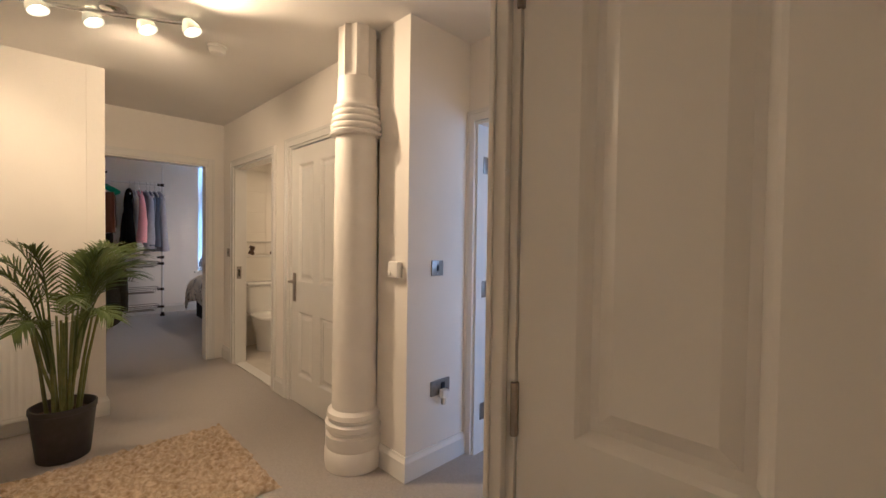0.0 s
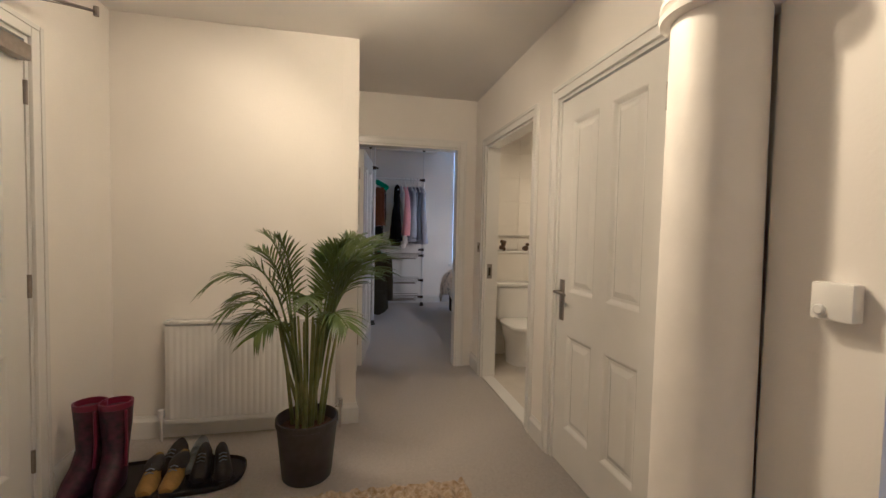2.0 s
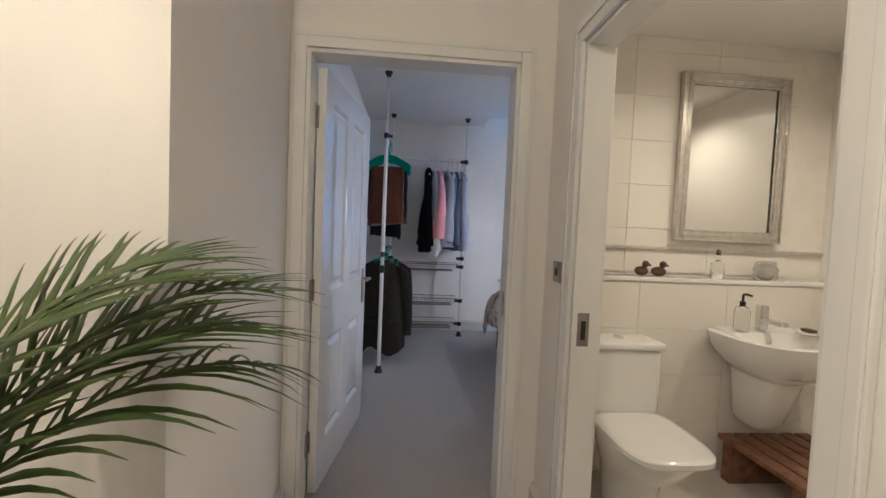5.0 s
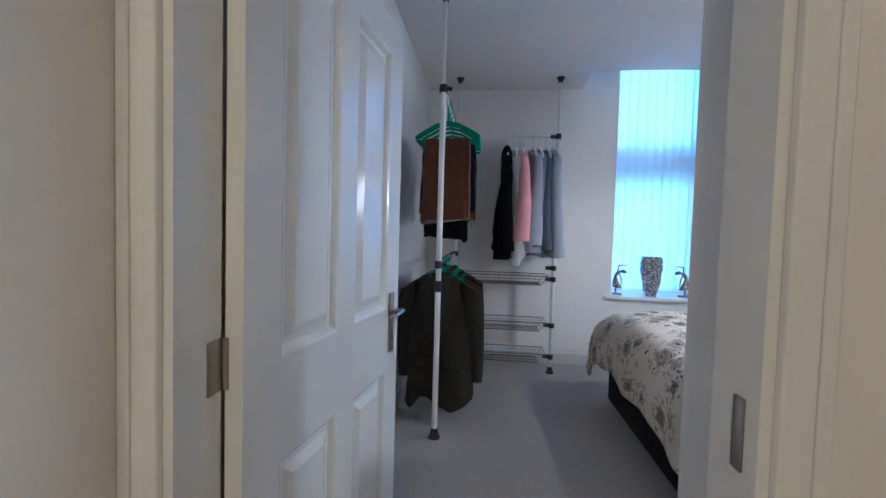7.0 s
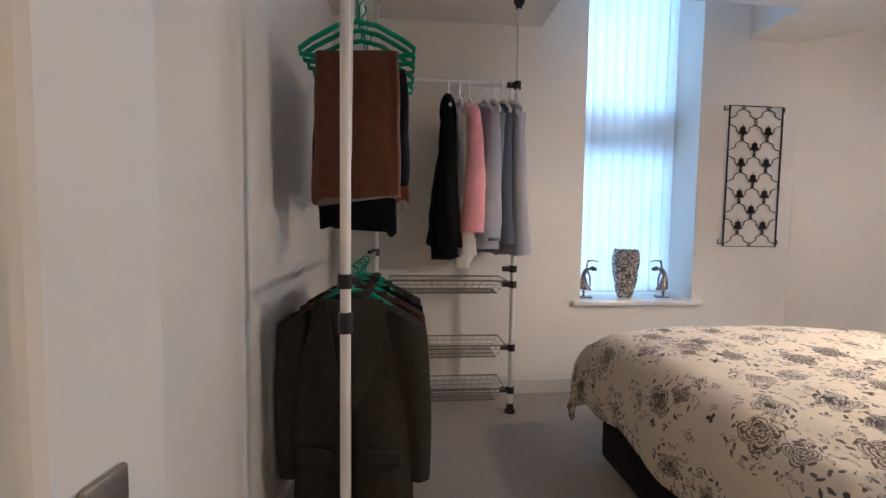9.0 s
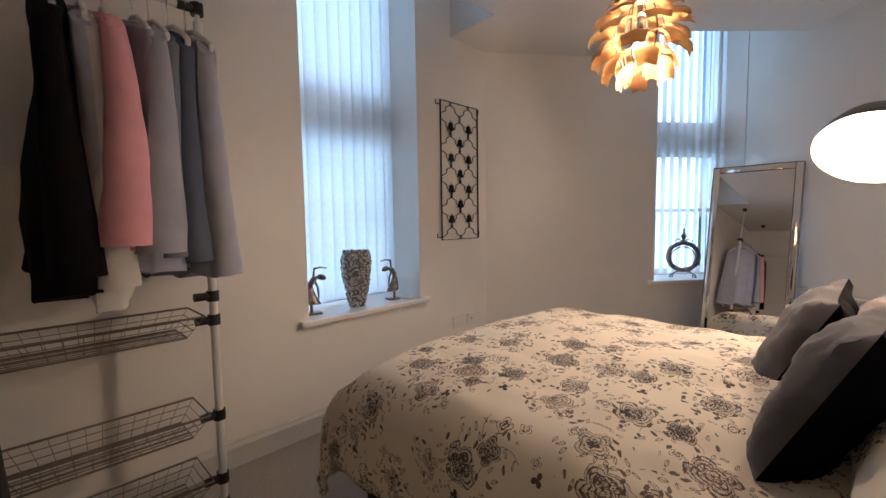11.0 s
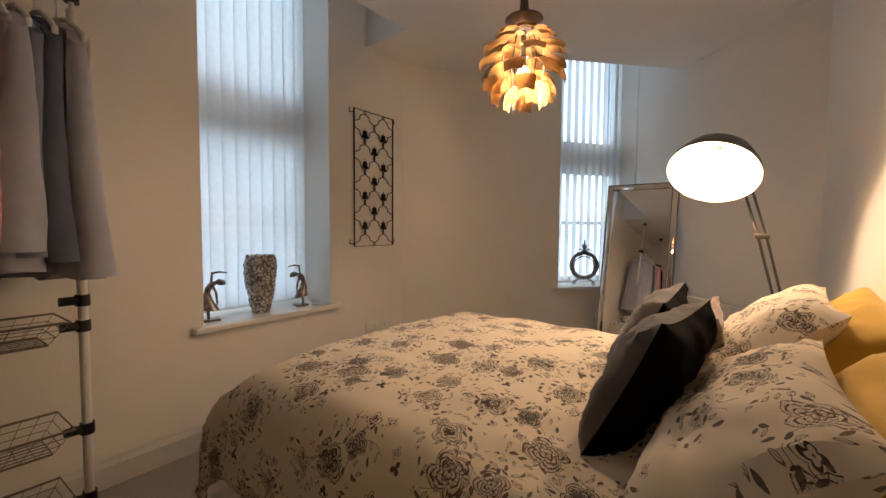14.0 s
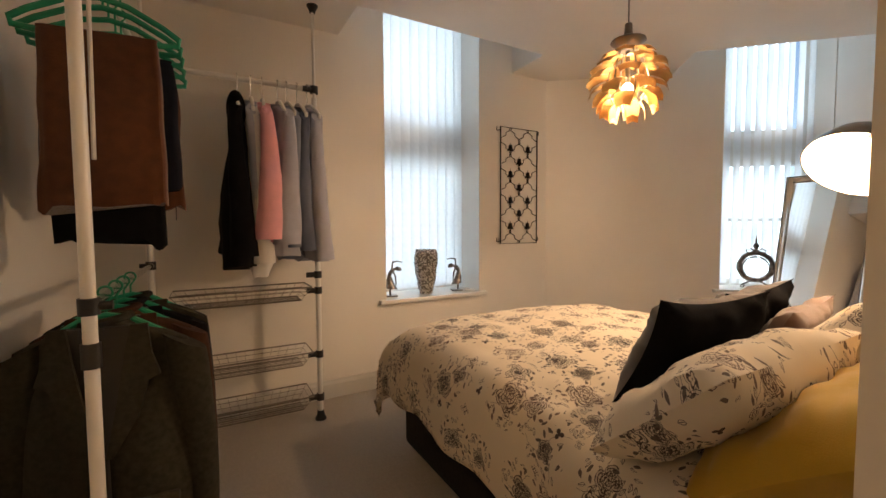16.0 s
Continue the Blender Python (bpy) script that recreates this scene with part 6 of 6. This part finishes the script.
part("back_board", box(-W2 + 0.01, 0.0255, 0.01, W2 - 0.01, 0.034, H2 - 0.01), WOOD, lm, smooth=False)

# second radiator on the north-east wall
d = Vector((1.275, -1.37, 0)).normalized()
rad2 = thing("radiator", "white panel radiator below lamp in bedroom", "radiator", pose(-5.42, 4.647, 0) @ Matrix(((-0.732, -d.x, 0, 0), (-0.681, -d.y, 0, 0), (0, 0, 1, 0), (0, 0, 0, 1))))
radiator(rad2, 0.8, 0.56, 0.13)

# ---- window board things ----
vz = 0.679
b = lathe([(0.05, 0.0), (0.055, 0.004)] + [(0.056 + 0.046 * math.sin(1.75 * k / 24) - 0.012 * max(0, k / 24 - 0.8) ** 1.5 * 11, 0.012 + 0.35 * k / 24) for k in range(25)] + [(0.083, 0.37), (0.074, 0.362), (0.078, 0.33), (0.07, 0.2), (0.0, 0.06)], 56)
for v in b.verts:
    r = math.hypot(v.co.x, v.co.y)
    if r > 0.05 and v.co.z > 0.01:
        k = 1 + 0.075 * noise.cell((v.co.x * 55 + 9, v.co.y * 55 + 9, v.co.z * 55)) - 0.03
        v.co.x, v.co.y, v.co.z = v.co.x * k, v.co.y * k, v.co.z + (0.008 * noise.noise((v.co.x * 60, v.co.y * 60, 3)) if v.co.z > 0.34 else 0)
vase = solid("mosaic_vase", b, VASE, "tall dark silver mosaic vase on window board", "vase", m=pose(-8.06, 2.62, vz))


def figurine(m, seed):
    """A plain bent abstract figure in one mesh."""
    b = box(-0.045, -0.035, 0.0, 0.045, 0.035, 0.012, 0.003)
    tube([(0.012, 0, 0.011), (0.014, 0, 0.06)], 0.009, 8, bm=b)
    rings_mesh([[(cx + rx * math.cos(q), rx * 0.7 * math.sin(q), z + sl * math.cos(q)) for q in (2 * math.pi * k / 18 for k in range(18))] for cx, rx, z, sl in ((-0.002, 0.046, 0.062, 0.004), (0.002, 0.044, 0.072, 0.006), (0.016, 0.028, 0.125, 0.004), (0.019, 0.017, 0.165, 0.0))], bm=b)
    tube([(0.019, 0, 0.16), (0.014, 0, 0.185), (-0.004, 0, 0.21), (-0.028, 0, 0.222)], [0.015, 0.017, 0.018, 0.01], 12, bm=b)
    tube([(-0.026, 0, 0.222), (-0.044, 0, 0.224), (-0.066, 0, 0.218), (-0.078, 0, 0.208)], [0.009, 0.019, 0.017, 0.006], 12, bm=b)
    tube([(-0.002, 0.01, 0.212), (-0.004, 0.012, 0.25), (-0.008, 0.012, 0.278), (-0.045, 0.01, 0.284), (-0.085, 0.01, 0.276)], [0.008, 0.007, 0.008, 0.006, 0.004], 8, bm=b)
    tube([(-0.012, -0.012, 0.205), (-0.032, -0.015, 0.16), (-0.037, -0.015, 0.1), (-0.03, -0.012, 0.075)], [0.008, 0.007, 0.006, 0.005], 8, bm=b)
    return solid("figurine", b, PEWTER, "dark silver bent figurine ornament on window board", "figurine", group="pair of figurines", m=m)


figurine(pose(-8.06, 2.31, vz, 0, 0, -105), 0)
figurine(pose(-8.06, 2.92, vz, 0, 0, 80), 1)
solid("glass_coaster", lathe([(0.045, 0), (0.048, 0.003), (0.046, 0.008), (0, 0.009)], 28), SILVERFRAME, "small round pale dish on window board", "dish", m=pose(-8.0, 3.02, vz))

# iron wall panel
ip = thing("iron_wall_panel", "black wrought-iron wall panel with little bells", "wall art", pose(-7.93, 3.51, 1.085, 0, 0, 90))
PW, PH = 0.42, 1.03
part("outer_frame", tube([(-PW / 2, 0, 0), (PW / 2, 0, 0), (PW / 2, 0, PH), (-PW / 2, 0, PH)], 0.0065, 6, closed=True), IRON, ip)
for x in (-PW / 2, PW / 2):
    for z in (0.02, PH - 0.03):
        part("bracket", tube([(x, 0, z), (x - 0.03 * math.copysign(1, -x), 0.018, z), (x - 0.03 * math.copysign(1, -x), 0.015, z + 0.03)], 0.004, 6), IRON, ip)


def bell(x, z):
    b = lathe([(0.0, 0.066), (0.013, 0.064), (0.021, 0.056), (0.023, 0.03), (0.03, 0.014), (0.04, 0.004), (0.041, 0.0), (0.03, 0.002), (0.02, 0.03), (0, 0.05)], 14)
    tube([(0, 0, 0.06), (0, 0, 0.085)], 0.003, 5, bm=b)
    tube([(0, 0, 0.03), (0, 0, -0.028)], 0.003, 5, bm=b)
    lathe([(0, -0.048), (0.006, -0.042), (0.007, -0.036), (0.003, -0.03), (0, -0.029)], 10, bm=b)
    part("bell", b, IRON, ip, "small black iron bell", m=pose(x, 0, z) @ Matrix.Diagonal((0.78, 0.78, 0.85, 1)))


step = 0.232
for k in range(4):
    for x in (-0.1, 0.1):
        bell(x, 0.13 + k * step)
for k in range(3):
    bell(0.0, 0.13 + step / 2 + k * step)


def scroll(x, z, sx, hz=0.116):
    pts = []
    for k in range(13):
        u = k / 12
        pts.append((x + sx * (0.1 * (0.5 - 0.5 * math.cos(math.pi * u)) - 0.016 * math.sin(4 * math.pi * u)), 0.002, z + hz * u))
    return tube(pts, 0.0035, 5)


for k in range(9):
    z = 0.0 + k * 0.1145
    for x0, sx in ((-0.2, 1), (0.0, -1), (0.0, 1), (0.2, -1)) if k % 2 == 0 else ((-0.1, -1), (-0.1, 1), (0.1, -1), (0.1, 1)):
        part("scroll", scroll(x0, z, sx, 0.1145), IRON, ip)

# lantern ring ornament on the second window board
pw2 = WA + WD * 1.88
nrm2 = Vector((-WD.y, WD.x))
pr = pw2 + nrm2 * 0.06
ring = thing("ring_ornament", "silver moon ring ornament with scrolls on window board", "ornament", pose(pr.x, pr.y, 0.66, 0, 0, 25))
part("ring", tube([(0.125 * math.cos(a), 0, 0.2 + 0.125 * math.sin(a)) for a in (2 * math.pi * k / 36 for k in range(36))], 0.02, 8, closed=True), PEWTER, ring)
part("inner_ring", tube([(0.1 * math.cos(a), 0.0, 0.19 + 0.1 * math.sin(a)) for a in (2 * math.pi * k / 36 for k in range(36))], 0.006, 8, closed=True), PEWTER, ring)
part("finial", lathe([(0.0, 0.335), (0.03, 0.338), (0.012, 0.36), (0.024, 0.385), (0.022, 0.4), (0.008, 0.42), (0.01, 0.44), (0.003, 0.47), (0, 0.49)], 16), PEWTER, ring)
for s in (-1, 1):
    part("crown_scroll", tube([(s * 0.005, 0, 0.34), (s * 0.04, 0, 0.365), (s * 0.075, 0, 0.345), (s * 0.06, 0, 0.33)], 0.006, 6), PEWTER, ring)
    part("foot_scroll", tube([(0, 0, 0.07), (s * 0.05, 0, 0.06), (s * 0.1, 0, 0.03), (s * 0.11, 0, 0.008), (s * 0.085, 0, 0.008), (s * 0.08, 0, 0.03)], 0.007, 6), PEWTER, ring)


def double_socket(t):
    for x in (-0.035, 0.035):
        part("outlet_insert", box(x - 0.018, 0.009, -0.02, x + 0.018, 0.011, 0.014, 0.001), WHITEPL, t)


plate("wall_socket", "white double wall socket above skirting", "socket", pose(-7.95, 3.5, 0.43, 0, 0, -90), 0.146, 0.086, WHITEPL, double_socket)
plate("aerial_socket", "white square aerial socket above skirting", "socket", pose(-7.95, 3.63, 0.43, 0, 0, -90), 0.086, 0.086, WHITEPL, lambda t: part("terminal", lathe([(0.008, 0), (0.008, 0.008), (0, 0.008)], 12), CHROME, t, m=pose(0, 0.009, 0, -90)))
